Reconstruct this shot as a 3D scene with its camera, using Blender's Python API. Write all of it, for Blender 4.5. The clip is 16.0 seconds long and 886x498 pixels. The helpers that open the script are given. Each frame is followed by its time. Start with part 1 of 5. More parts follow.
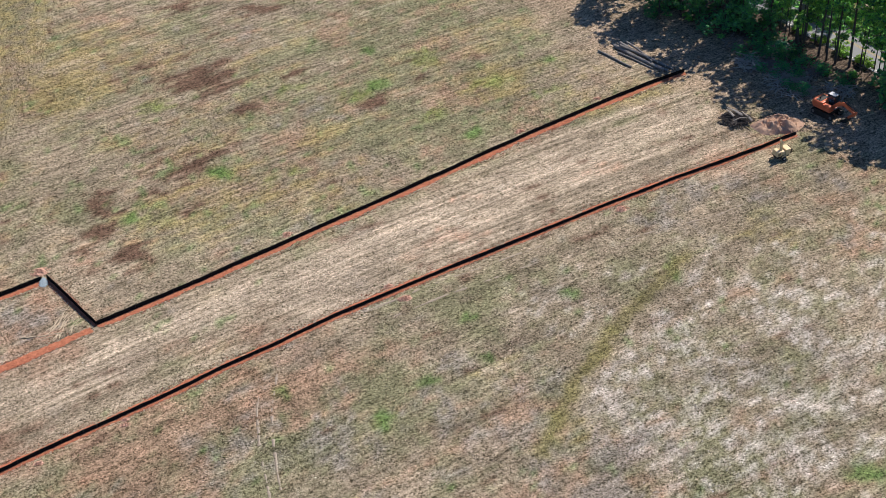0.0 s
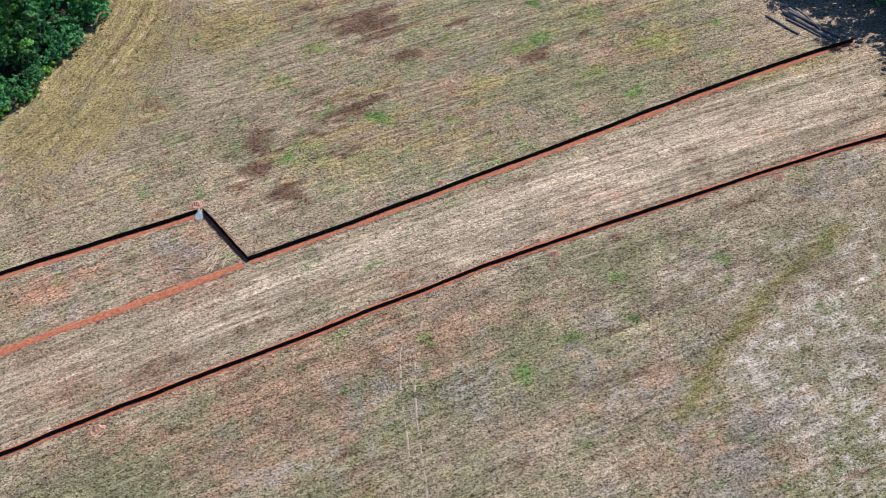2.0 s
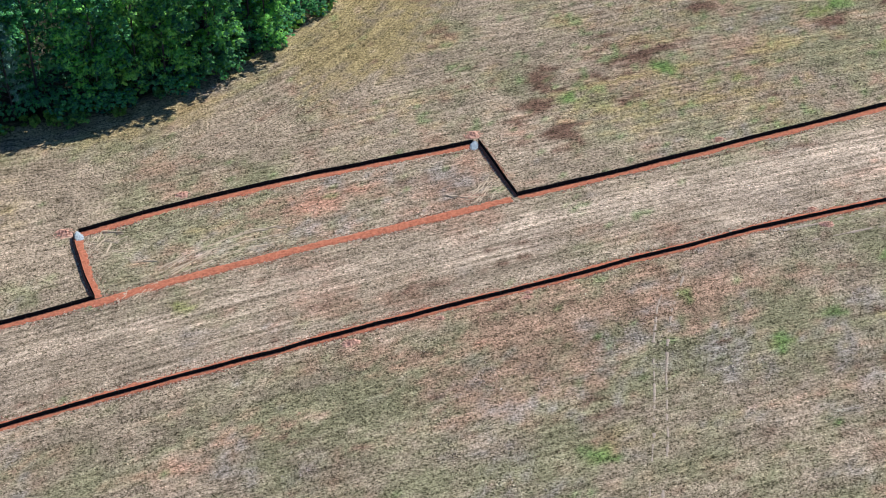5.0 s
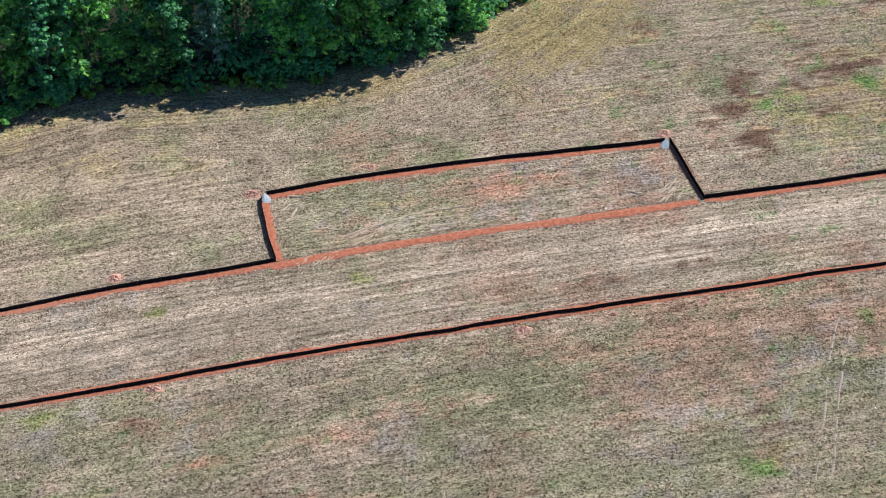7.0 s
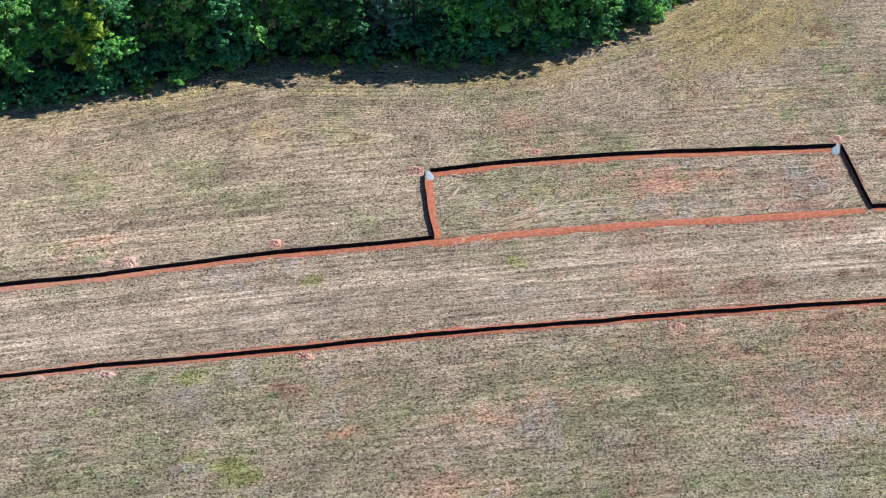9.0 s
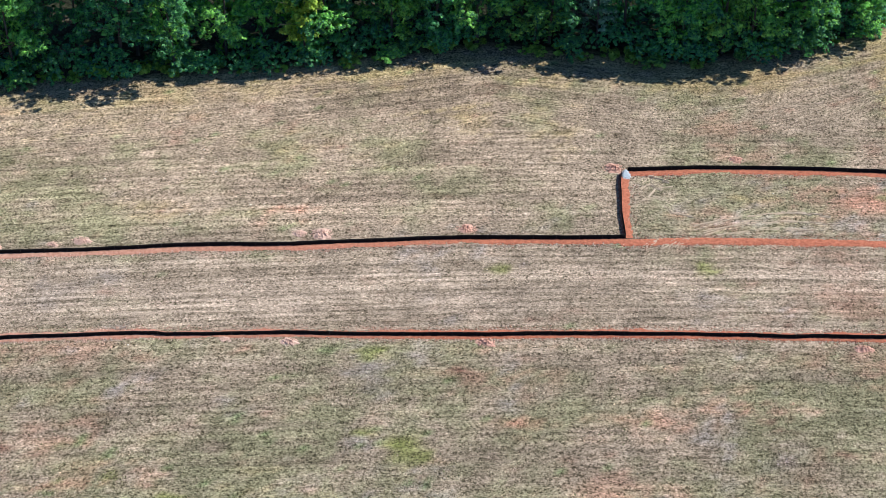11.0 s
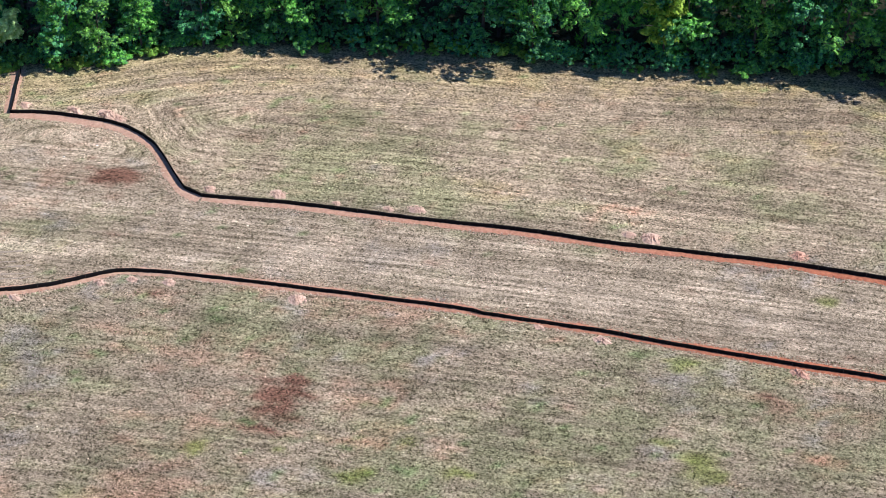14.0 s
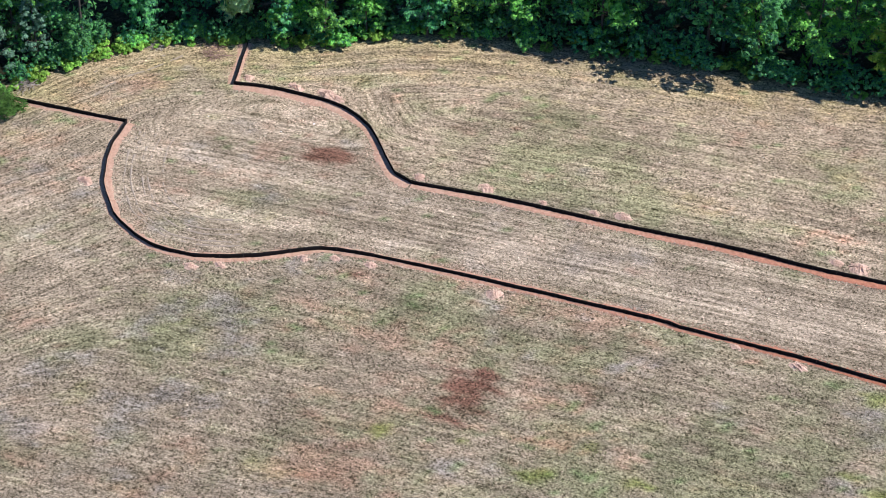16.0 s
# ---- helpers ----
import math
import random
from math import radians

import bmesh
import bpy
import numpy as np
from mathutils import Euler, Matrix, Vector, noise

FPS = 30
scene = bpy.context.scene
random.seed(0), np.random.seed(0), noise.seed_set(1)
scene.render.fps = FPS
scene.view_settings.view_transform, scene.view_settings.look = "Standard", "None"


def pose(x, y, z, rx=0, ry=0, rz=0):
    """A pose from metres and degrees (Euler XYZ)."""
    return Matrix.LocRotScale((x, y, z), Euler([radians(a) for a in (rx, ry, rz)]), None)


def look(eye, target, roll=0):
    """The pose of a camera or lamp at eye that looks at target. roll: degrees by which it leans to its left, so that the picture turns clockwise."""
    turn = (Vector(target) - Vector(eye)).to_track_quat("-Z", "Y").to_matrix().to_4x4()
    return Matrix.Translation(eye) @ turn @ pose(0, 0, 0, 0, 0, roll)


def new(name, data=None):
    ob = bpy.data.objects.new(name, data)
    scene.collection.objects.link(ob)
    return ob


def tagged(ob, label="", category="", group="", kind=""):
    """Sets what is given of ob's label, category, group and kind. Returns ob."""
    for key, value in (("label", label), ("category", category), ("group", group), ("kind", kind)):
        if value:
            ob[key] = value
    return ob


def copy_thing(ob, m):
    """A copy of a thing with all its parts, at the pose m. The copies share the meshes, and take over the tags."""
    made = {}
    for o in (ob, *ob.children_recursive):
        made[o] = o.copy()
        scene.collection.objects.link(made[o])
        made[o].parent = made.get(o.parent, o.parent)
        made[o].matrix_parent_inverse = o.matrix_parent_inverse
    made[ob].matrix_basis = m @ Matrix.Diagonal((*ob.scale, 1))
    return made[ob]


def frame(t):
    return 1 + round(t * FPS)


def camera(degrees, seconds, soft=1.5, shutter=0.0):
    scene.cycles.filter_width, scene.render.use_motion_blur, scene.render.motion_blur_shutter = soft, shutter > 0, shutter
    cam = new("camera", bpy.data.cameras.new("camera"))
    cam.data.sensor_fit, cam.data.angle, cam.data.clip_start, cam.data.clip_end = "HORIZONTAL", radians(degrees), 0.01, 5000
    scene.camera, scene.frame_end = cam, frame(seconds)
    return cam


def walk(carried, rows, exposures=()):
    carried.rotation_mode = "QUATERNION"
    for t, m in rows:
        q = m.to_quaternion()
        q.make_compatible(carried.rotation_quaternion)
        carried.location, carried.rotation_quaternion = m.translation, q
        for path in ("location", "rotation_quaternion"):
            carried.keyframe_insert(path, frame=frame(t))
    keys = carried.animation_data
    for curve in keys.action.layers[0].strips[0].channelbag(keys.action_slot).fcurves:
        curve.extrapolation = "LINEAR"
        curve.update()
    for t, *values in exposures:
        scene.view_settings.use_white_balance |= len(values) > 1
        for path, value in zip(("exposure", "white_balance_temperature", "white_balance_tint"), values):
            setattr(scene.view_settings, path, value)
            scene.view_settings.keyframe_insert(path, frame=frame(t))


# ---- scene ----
cam = camera(28.0, 16.0, soft=0.5)
# A drone that hovers in one place and pans to its left.
PATH = [
    (0, (0.0, 0.0, 118.0), (33.336, 74.208, 59.845), -0.726),
    (0.5, (0.0, 0.0, 118.0), (31.195, 74.747, 59.350), -0.753),
    (1, (0.0, 0.0, 118.0), (29.040, 75.217, 58.847), -0.705),
    (1.5, (0.0, 0.0, 118.0), (26.942, 75.598, 58.342), -0.694),
    (2, (0.0, 0.0, 118.0), (24.864, 75.881, 57.801), -0.722),
    (2.5, (0.0, 0.0, 118.0), (22.751, 76.153, 57.311), -0.704),
    (3, (0.0, 0.0, 118.0), (20.443, 76.453, 56.868), -0.663),
    (3.5, (0.0, 0.0, 118.0), (17.905, 76.714, 56.402), -0.554),
    (4, (0.0, 0.0, 118.0), (15.257, 76.922, 55.949), -0.465),
    (4.2, (0.0, 0.0, 118.0), (14.213, 76.991, 55.788), -0.642),
    (6.3, (0.0, 0.0, 118.0), (2.999, 77.680, 55.096), -0.051),
    (6.5, (0.0, 0.0, 118.0), (2.064, 77.680, 55.059), -0.041),
    (7, (0.0, 0.0, 118.0), (-0.269, 77.562, 54.881), 0.008),
    (7.5, (0.0, 0.0, 118.0), (-2.453, 77.382, 54.707), 0.055),
    (8, (0.0, 0.0, 118.0), (-4.539, 77.131, 54.517), 0.086),
    (8.5, (0.0, 0.0, 118.0), (-6.773, 76.818, 54.336), 0.159),
    (9, (0.0, 0.0, 118.0), (-9.094, 76.451, 54.184), 0.143),
    (11.3, (0.0, 0.0, 118.0), (-21.145, 73.644, 53.739), 0.289),
    (11.5, (0.0, 0.0, 118.0), (-22.246, 73.297, 53.714), 0.280),
    (12, (0.0, 0.0, 118.0), (-25.062, 72.359, 53.688), 0.268),
    (12.5, (0.0, 0.0, 118.0), (-27.876, 71.313, 53.678), 0.276),
    (13, (0.0, 0.0, 118.0), (-30.613, 70.150, 53.643), 0.261),
    (13.5, (0.0, 0.0, 118.0), (-33.422, 68.856, 53.643), 0.331),
    (14, (0.0, 0.0, 118.0), (-36.457, 67.282, 53.626), 0.334),
    (14.5, (0.0, 0.0, 118.0), (-39.029, 65.806, 53.608), 0.343),
    (15, (0.0, 0.0, 118.0), (-41.405, 64.316, 53.586), 0.373),
    (15.5, (0.0, 0.0, 118.0), (-43.758, 62.728, 53.576), 0.363),
    (16, (0.0, 0.0, 118.0), (-45.969, 61.102, 53.554), 0.458),
]
# The clip's own camera drifts a little brighter and cooler as it pans.
EXPOSURES = [(0.0, 0.26, 6600, 11), (2.0, 0.26, 6300, 11), (3.5, 0.27, 6100, 11), (7.0, 0.31, 6100, 11), (10.0, 0.38, 6100, 12), (16.0, 0.41, 6050, 13)]
walk(cam, [(t, look(eye, target, roll)) for t, eye, target, roll in PATH],
     exposures=EXPOSURES)

# ---- world and sun ----
SUN_FROM = Vector((0.875, 0.484, 0.0)).normalized()
SUN_UP = radians(48)
world = bpy.data.worlds.new("clear_sky")
scene.world = world
world.use_nodes = True
wn = world.node_tree.nodes
sky = wn.new("ShaderNodeTexSky")
sky.sky_type, sky.sun_disc = "NISHITA", False
sky.sun_elevation = SUN_UP
sky.air_density, sky.dust_density, sky.ozone_density = 1.0, 0.1, 10.0
sky.sun_rotation = math.atan2(SUN_FROM.x, SUN_FROM.y)
world.node_tree.links.new(sky.outputs["Color"], wn["Background"].inputs["Color"])
wn["Background"].inputs["Strength"].default_value = 0.095
sun_data = bpy.data.lights.new("sun", "SUN")
sun_data.energy, sun_data.angle, sun_data.color = 5.0, radians(0.53), (1.0, 0.93, 0.855)
sun = new("sun", sun_data)
sun.matrix_world = look(Vector((0, 0, 300)), Vector((0, 0, 300)) - (SUN_FROM * math.cos(SUN_UP) + Vector((0, 0, math.sin(SUN_UP)))))


# ---- mesh helpers ----


def mesh_from_arrays(name, verts, faces, mats, smooth=False):
    """A mesh from arrays: verts n x 3, faces m x k with the same k for all."""
    me = bpy.data.meshes.new(name)
    verts, faces = np.asarray(verts, np.float32), np.asarray(faces, np.int32)
    k = faces.shape[1]
    me.vertices.add(len(verts))
    me.vertices.foreach_set("co", verts.ravel())
    me.loops.add(faces.size)
    me.loops.foreach_set("vertex_index", faces.ravel())
    me.polygons.add(len(faces))
    me.polygons.foreach_set("loop_start", np.arange(0, faces.size, k, dtype=np.int32))
    me.polygons.foreach_set("use_smooth", np.full(len(faces), smooth, dtype=bool))
    me.update(calc_edges=True)
    for m in mats if isinstance(mats, (list, tuple)) else [mats]:
        me.materials.append(m)
    return me


def point_colour(me, name, rgb):
    layer = me.attributes.new(name, "FLOAT_COLOR", "POINT")
    layer.data.foreach_set("color", np.c_[rgb, np.ones(len(rgb))].astype(np.float32).ravel())


def part(name, bm, material, parent, label=""):
    """Links a bmesh as one mesh object under a thing or a part."""
    me = bpy.data.meshes.new(name)
    bm.to_mesh(me)
    bm.free()
    me.materials.append(material)
    ob = new(name, me)
    ob.parent = parent
    if label:
        ob["label"] = label
    return ob


def smooth_noise(x, y, scale, seed):
    """Cheap value noise on arrays, -1 to 1."""
    g = np.random.default_rng(seed).uniform(-1, 1, (256, 256))
    u, v = x / scale + 1000.0, y / scale + 1000.0
    i, j = np.floor(u).astype(int), np.floor(v).astype(int)
    a, b = u - i, v - j
    a, b = a * a * (3 - 2 * a), b * b * (3 - 2 * b)
    at = lambda p, q: g[p % 256, q % 256]
    return (at(i, j) * (1 - a) + at(i + 1, j) * a) * (1 - b) + (at(i, j + 1) * (1 - a) + at(i + 1, j + 1) * a) * b


def resample(points, step):
    p = np.asarray(points, float)
    d = np.r_[0, np.cumsum(np.hypot(*np.diff(p, axis=0).T))]
    n = max(2, int(round(d[-1] / step)) + 1)
    s = np.linspace(0, d[-1], n)
    return np.c_[np.interp(s, d, p[:, 0]), np.interp(s, d, p[:, 1])]


def side_of(p):
    """Unit normals to the left of a line of points."""
    t = np.gradient(p, axis=0)
    t /= np.linalg.norm(t, axis=1)[:, None] + 1e-9
    return np.c_[-t[:, 1], t[:, 0]]


def distance_to(points, x, y):
    """Distance from places to a line of points, and on which side (left is positive)."""
    best, sign = np.full(x.shape, 1e9), np.ones(x.shape)
    p = np.asarray(points, float)
    for (ax, ay), (bx, by) in zip(p[:-1], p[1:]):
        dx, dy = bx - ax, by - ay
        k = np.clip(((x - ax) * dx + (y - ay) * dy) / (dx * dx + dy * dy + 1e-9), 0, 1)
        d = np.hypot(x - ax - k * dx, y - ay - k * dy)
        s = np.where(dx * (y - ay) - dy * (x - ax) >= 0, 1.0, -1.0)
        sign = np.where(d < best, s, sign)
        best = np.minimum(best, d)
    return best, sign


# ---- the plan ----
FENCE_EAST = [(27.9, 153.7), (33.1, 154.8), (40.1, 156.4), (47.5, 158.2), (55.0, 160.1), (63.0, 162.0), (71.1, 164.0),
              (79.7, 166.3), (88.6, 168.5), (97.8, 170.6), (107.3, 172.6), (113.2, 173.4)]
FENCE_BAY_SIDE = [(25.2, 164.4), (27.9, 153.7)]
FENCE_BAY_BACK = [(-19.8, 154.2), (-12.0, 156.7), (-5.8, 158.3), (0.5, 159.8), (6.8, 161.1), (13.2, 162.2), (19.7, 163.4), (24.6, 164.3)]
FENCE_BAY_END = [(-20.3, 153.6), (-20.0, 151.5), (-18.9, 146.3), (-17.9, 142.8)]
FENCE_MIDDLE = [(-93.4, 118.4), (-90.1, 119.7), (-84.7, 121.8), (-79.1, 123.7), (-73.4, 125.5), (-67.7, 127.4), (-62.2, 129.4),
                (-56.5, 131.1), (-50.8, 132.7), (-45.3, 134.6), (-39.8, 136.5), (-34.3, 138.3), (-28.6, 139.8), (-23.0, 141.3), (-17.9, 142.8)]
FENCE_NECK = [(-121.1, 120.5), (-118.4, 121.9), (-115.9, 122.9), (-113.0, 123.7), (-110.3, 124.4), (-107.9, 124.6), (-105.5, 124.3),
              (-103.2, 123.5), (-100.8, 122.0), (-98.3, 120.2), (-95.9, 118.6), (-93.4, 118.4)]
FENCE_TO_WOODS = [(-121.1, 120.5), (-122.4, 122.7), (-124.3, 125.8), (-125.6, 128.0)]
FENCE_SOUTH = [(-88.9, 106.5), (-83.5, 108.4), (-78.2, 110.2), (-72.9, 112.0), (-67.4, 113.8), (-62.1, 115.5), (-59.7, 116.2), (-58.5, 116.3),
               (-51.3, 118.5), (-45.9, 120.0), (-40.4, 121.3), (-35.1, 122.7), (-29.8, 124.1), (-24.5, 125.6), (-19.3, 127.1), (-14.1, 128.5),
               (-8.0, 130.0), (0.4, 132.0), (6.1, 133.5), (11.8, 134.8), (17.6, 136.1), (23.5, 137.4)]
FENCE_SOUTH_EAST = [(23.5, 137.4), (31.5, 139.2), (38.2, 140.9), (44.9, 142.3), (52.2, 144.1), (59.4, 145.4), (66.9, 146.7), (74.6, 147.9),
                    (82.5, 149.2), (90.7, 150.5), (99.3, 151.7), (107.6, 152.5), (117.7, 153.9)]
FENCE_BULB = [(-125.5, 107.7), (-124.1, 104.1), (-122.4, 101.5), (-120.0, 98.7), (-117.9, 97.0), (-115.0, 95.1), (-113.2, 94.5),
              (-110.6, 94.0), (-108.0, 93.9), (-106.0, 94.3), (-103.6, 95.2), (-100.8, 97.1), (-98.2, 99.4), (-96.7, 101.1),
              (-95.2, 102.9), (-93.9, 104.1), (-92.4, 105.0), (-88.9, 106.5)]
FENCE_BULB_END = [(-139.0, 102.9), (-133.6, 104.7), (-129.1, 106.3), (-125.5, 107.7)]
BAY_STRIP = [(-18.3, 142.0), (-11.4, 144.2), (-5.5, 145.7), (0.4, 147.1), (6.5, 148.6), (12.6, 149.8), (18.7, 151.2), (23.7, 152.4), (27.2, 153.3)]
WOODS_EDGE = [(-150, 84), (-144, 95), (-141, 103), (-139.5, 110), (-137.5, 116), (-133, 122.5), (-128, 126.5), (-121, 130.5), (-112, 139.5),
              (-106, 143.8), (-100, 147.2), (-87.7, 152.5), (-74.6, 157.6), (-62.5, 162.5), (-49.6, 168.4), (-40, 173), (-31, 174), (-23, 174.8),
              (-15.5, 176.4), (-5, 181.3), (4, 187.6), (10, 194.6), (17, 205), (22, 214), (26, 225), (33, 243)]
ROAD_LINE = [(118, 262), (125.5, 228), (131, 203), (134.6, 186), (137.6, 171), (140.5, 156), (145, 136), (152, 110), (164, 70)]
TREE_LINE = [(112, 232), (118, 210), (123, 197), (128.5, 180), (131.3, 172.5), (133.5, 165.0), (138, 155), (143.5, 143), (149.5, 128), (154, 112)]
LITTER_LINE = [(108, 206), (114, 192), (118, 178), (122, 166), (127, 155), (134, 145)]
DEAD_SPOTS = (
    (54, 200, 4.5, 4.3, -25), (46, 180, 4.5, 2.9, -25), (35, 176, 1.9, 3.4, -25), (35, 165, 2.5, 2.0, -25), (73, 184, 2.2, 2.6, -25), (58, 190, 1.5, 1.1, -25), (68, 215, 4.0, 1.7, -25),
    (58, 220, 2.0, 1.4, -25), (30, 168, 0.9, 0.9, -25), (33, 171, 1.6, 1.8, 15), (40, 176, 2.0, 0.8, 15), (44, 170, 1.2, 0.8, 15), (66, 195, 1.4, 0.7, 20), (81, 187, 2.0, 0.8, 20),
    (49, 206, 2.2, 0.9, 20))
DEAD_SPOTS_WEST = (
    (-103.8, 117.2, 2.6, 1.8, 30), (-104.2, 116.2, 3.4, 1.0, 30), (-70.6, 97.4, 2.4, 1.2, 23), (-69.4, 95.6, 2.2, 1.3, 23), (-69.5, 99.7, 1.5, 0.8, 23), (-68.1, 94.7, 2.6, 1.0, 23), (-69.2, 92.9, 2.0, 0.9, 23), (-69.0, 98.3, 2.1, 0.6, 23), (-29.7, 119.4, 1.4, 0.5, 23), (-88.5, 103.2, 1.0, 0.4, 23))
SOIL_SPOTS = ((-52.8, 138.4, 3.2, 0.6, 18), (6, 156, 4.7, 2.9, 0), (23, 160, 1.1, 1.1, 0), (-13, 148, 0.7, 0.6, 0), (24, 154, 2.5, 1.2, 0), (72, 152, 2.9, 1.0, -25), (74, 159, 2.0, 1.0, -25), (98, 163, 1.4, 1.1, -25), (69, 154, 1.3, 0.7, -25), (84, 141, 1.3, 0.5, -25), (-10, 117, 4.7, 1.5, 7), (-23, 114, 3.7, 1.2, 7), (-51, 116, 1.7, 0.5, 22), (-54, 99, 3.1, 0.6, 22), (-59, 97, 3.1, 1.4, 38), (-74, 80, 2.5, 1.2, 38))
GREEN_SPOTS = ((74, 188, 1.5, 1.2, -25), (98, 184, 1.5, 1.4, -25), (37, 171, 1.1, 1.2, -25), (50, 176, 1.2, 1.0, -25), (78, 197, 1.4, 1.1, -25), (82, 172, 1.3, 1.1, -25), (78, 138, 1.7, 1.5, -25), (67, 116, 1.9, 1.5, -25), (50, 126, 1.3, 1.6, -25), (57, 130, 0.8, 0.9, -25), (95, 153, 1.1, 1.2, -25), (91, 127, 0.9, 0.8, -25), (64, 130, 0.7, 0.8, -25), (89, 99, 2.7, 1.5, -25), (-56, 98, 0.8, 0.8, 22), (-73, 89, 1.1, 1.1, 22), (-51, 97, 1.0, 0.8, 22))
GREEN_SPOTS_WEST = ((-32, 107.8, 2.5, 1.8, 22), (-32, 108.2, 2.0, 1.4, 22), (-39, 119, 1.2, 0.8, 22), (-29, 135, 1.1, 1.3, 22), (-40, 108, 3.1, 1.0, 22), (-10, 140, 1.9, 0.9, 0), (30, 115, 2.7, 1.2, 0), (17, 182, 1.4, 1.0, 0), (-3, 169, 2.6, 1.4, 0), (4, 120, 1.6, 1.1, 0), (-84, 74, 2.0, 1.4, 38), (-102, 104, 3.0, 1.0, 38), (-99, 80, 2.2, 1.3, 38), (-75, 84, 1.0, 1.0, 38), (-66, 91, 0.9, 0.7, 38), (-80, 77, 3.0, 1.4, 38), (-119, 114, 2.9, 1.1, 38))
PALE_SPOTS = ((82, 125, 7.8, 7.5, -25), (75, 120, 6.4, 5.5, -25), (96, 123, 7.9, 9.4, -25), (85, 116, 7.5, 7.5, -25), (89, 104, 6.1, 5.2, -25), (76, 137, 3.7, 4.2, -25), (54, 149, 9.4, 3.4, 14), (73, 153, 10.5, 3.5, 12), (93, 157, 8.2, 2.8, 12), (-6, 134, 10.8, 2.4, 14), (9, 154, 7.4, 2.0, 10), (-30, 129, 10.6, 2.5, 16), (24, 144, 8.9, 2.3, 14), (-76, 117, 13.8, 2.9, 20), (-53, 123, 13.6, 2.6, 18))
RUSTY_SPOTS = (
    (17, 139, 7, 3, 12), (31, 139, 6, 2, 12), (41, 139, 5, 2, 12), (20, 130, 8, 3, 12), (41, 134, 6, 2.5, 12), (37, 167, 3, 3, 15), (36, 177, 3, 4, 15),
    (64, 208, 5, 3, 20), (76, 184, 4, 2, 20), (30, 168, 3, 4, 10), (27, 188, 5, 3, 10), (36, 112, 6, 4, 10), (21, 155, 4, 2, 0), (93, 158, 6, 2.5, 14),
    (66, 153, 7, 2.0, 14), (25, 157, 4, 3, 10), (64, 117, 5, 1.5, 20), (50, 127, 4, 1.5, 20))
RUSTY_SPOTS_WEST = (
    (-24, 121, 9, 3.0, 8), (-13, 116, 10, 4.0, 8), (-8, 124, 7, 2.5, 8), (6, 127, 8, 3, 10), (-17, 113, 9, 3.5, 8), (-4, 121, 6, 1.6, 7), (-13, 109, 4.0, 2.0, 7),
    (-41, 139, 8, 1.2, 14), (-61, 112, 5, 1.5, 18))
MEADOW_SPOTS = ((88, 182, 5, 3, 15), (95, 177, 4, 3, 15), (84, 192, 4, 3, 15), (79, 178, 4, 2, 15), (72, 187, 4, 2, 15), (40, 171, 3, 3, 15), (56, 173, 4, 2, 15), (64, 192, 4, 2, 15), (47, 195, 4, 3, 15), (-106, 86, 6, 3, 40), (-99, 84, 6, 3, 40), (-98, 88, 6, 3, 40), (-91, 86, 6, 3, 40), (-99, 74, 6, 3, 40))
VIVID_SPOTS = (
    (-31.6, 107.7, 2.2, 1.8, 23), (-29.7, 107.3, 1.0, 0.8, 23), (-56.3, 97.8, 0.8, 0.9, 23), (-73.0, 88.1, 1.1, 1.0, 23), (-50.7, 96.2, 1.5, 0.7, 23), (-58.8, 91.7, 1.5, 0.8, 23), (-38.4, 119.2, 1.4, 1.1, 23), (-37.0, 108.5, 1.8, 0.6, 23), (-29.0, 134.5, 1.1, 0.9, 23), (-66.8, 91.4, 0.8, 0.7, 23), (50.3, 126.4, 1.2, 1.2, -11), (56.7, 129.8, 1.2, 0.8, -11), (36.8, 172.2, 0.8, 1.2, -11), (74.7, 187.7, 1.3, 1.1, -11), (49.5, 177.3, 1.5, 1.0, -11), (81.3, 171.8, 1.0, 1.3, -11), (-9.2, 140.3, 1.4, 0.7, -11), (64.9, 137.3, 0.8, 0.8, -11), (42.4, 134.4, 0.7, 0.9, -11), (28.8, 113.6, 2.1, 1.2, -11), (89.4, 136.1, 1.0, 2.2, -24), (90.6, 126.9, 0.9, 0.7, -24), (89.3, 99.2, 2.1, 1.6, -24), (75.0, 187.8, 1.5, 1.2, -24), (78.0, 196.8, 1.2, 1.1, -24), (98.6, 184.3, 1.1, 1.1, -24), (81.8, 172.0, 1.0, 1.2, -24), (50.0, 176.4, 1.0, 1.0, -24), (49.8, 125.8, 1.1, 1.6, -24), (57.2, 129.8, 0.8, 0.9, -24), (76.8, 136.8, 1.6, 1.0, -24), (64.0, 130.4, 0.7, 0.7, -24), (32.0, 129.4, 0.9, 0.7, -24), (52.1, 114.6, 0.8, 0.6, -24))
OLIVE_SPOTS = (
    (62, 199, 4, 3, 15), (44, 212, 5, 5, 15), (35, 202, 4, 5, 15), (92, 183, 4, 4, 15), (63, 178, 4, 3, 15), (101, 137.5, 3.5, 2.5, 0), (50, 124, 4, 3, 20),
    (62, 129, 4, 3, 20), (30, 115, 4, 2, 10), (89, 181, 5.2, 4.5, -25), (103, 139, 4.6, 4.7, -25), (38, 206, 6.7, 7.7, -25))
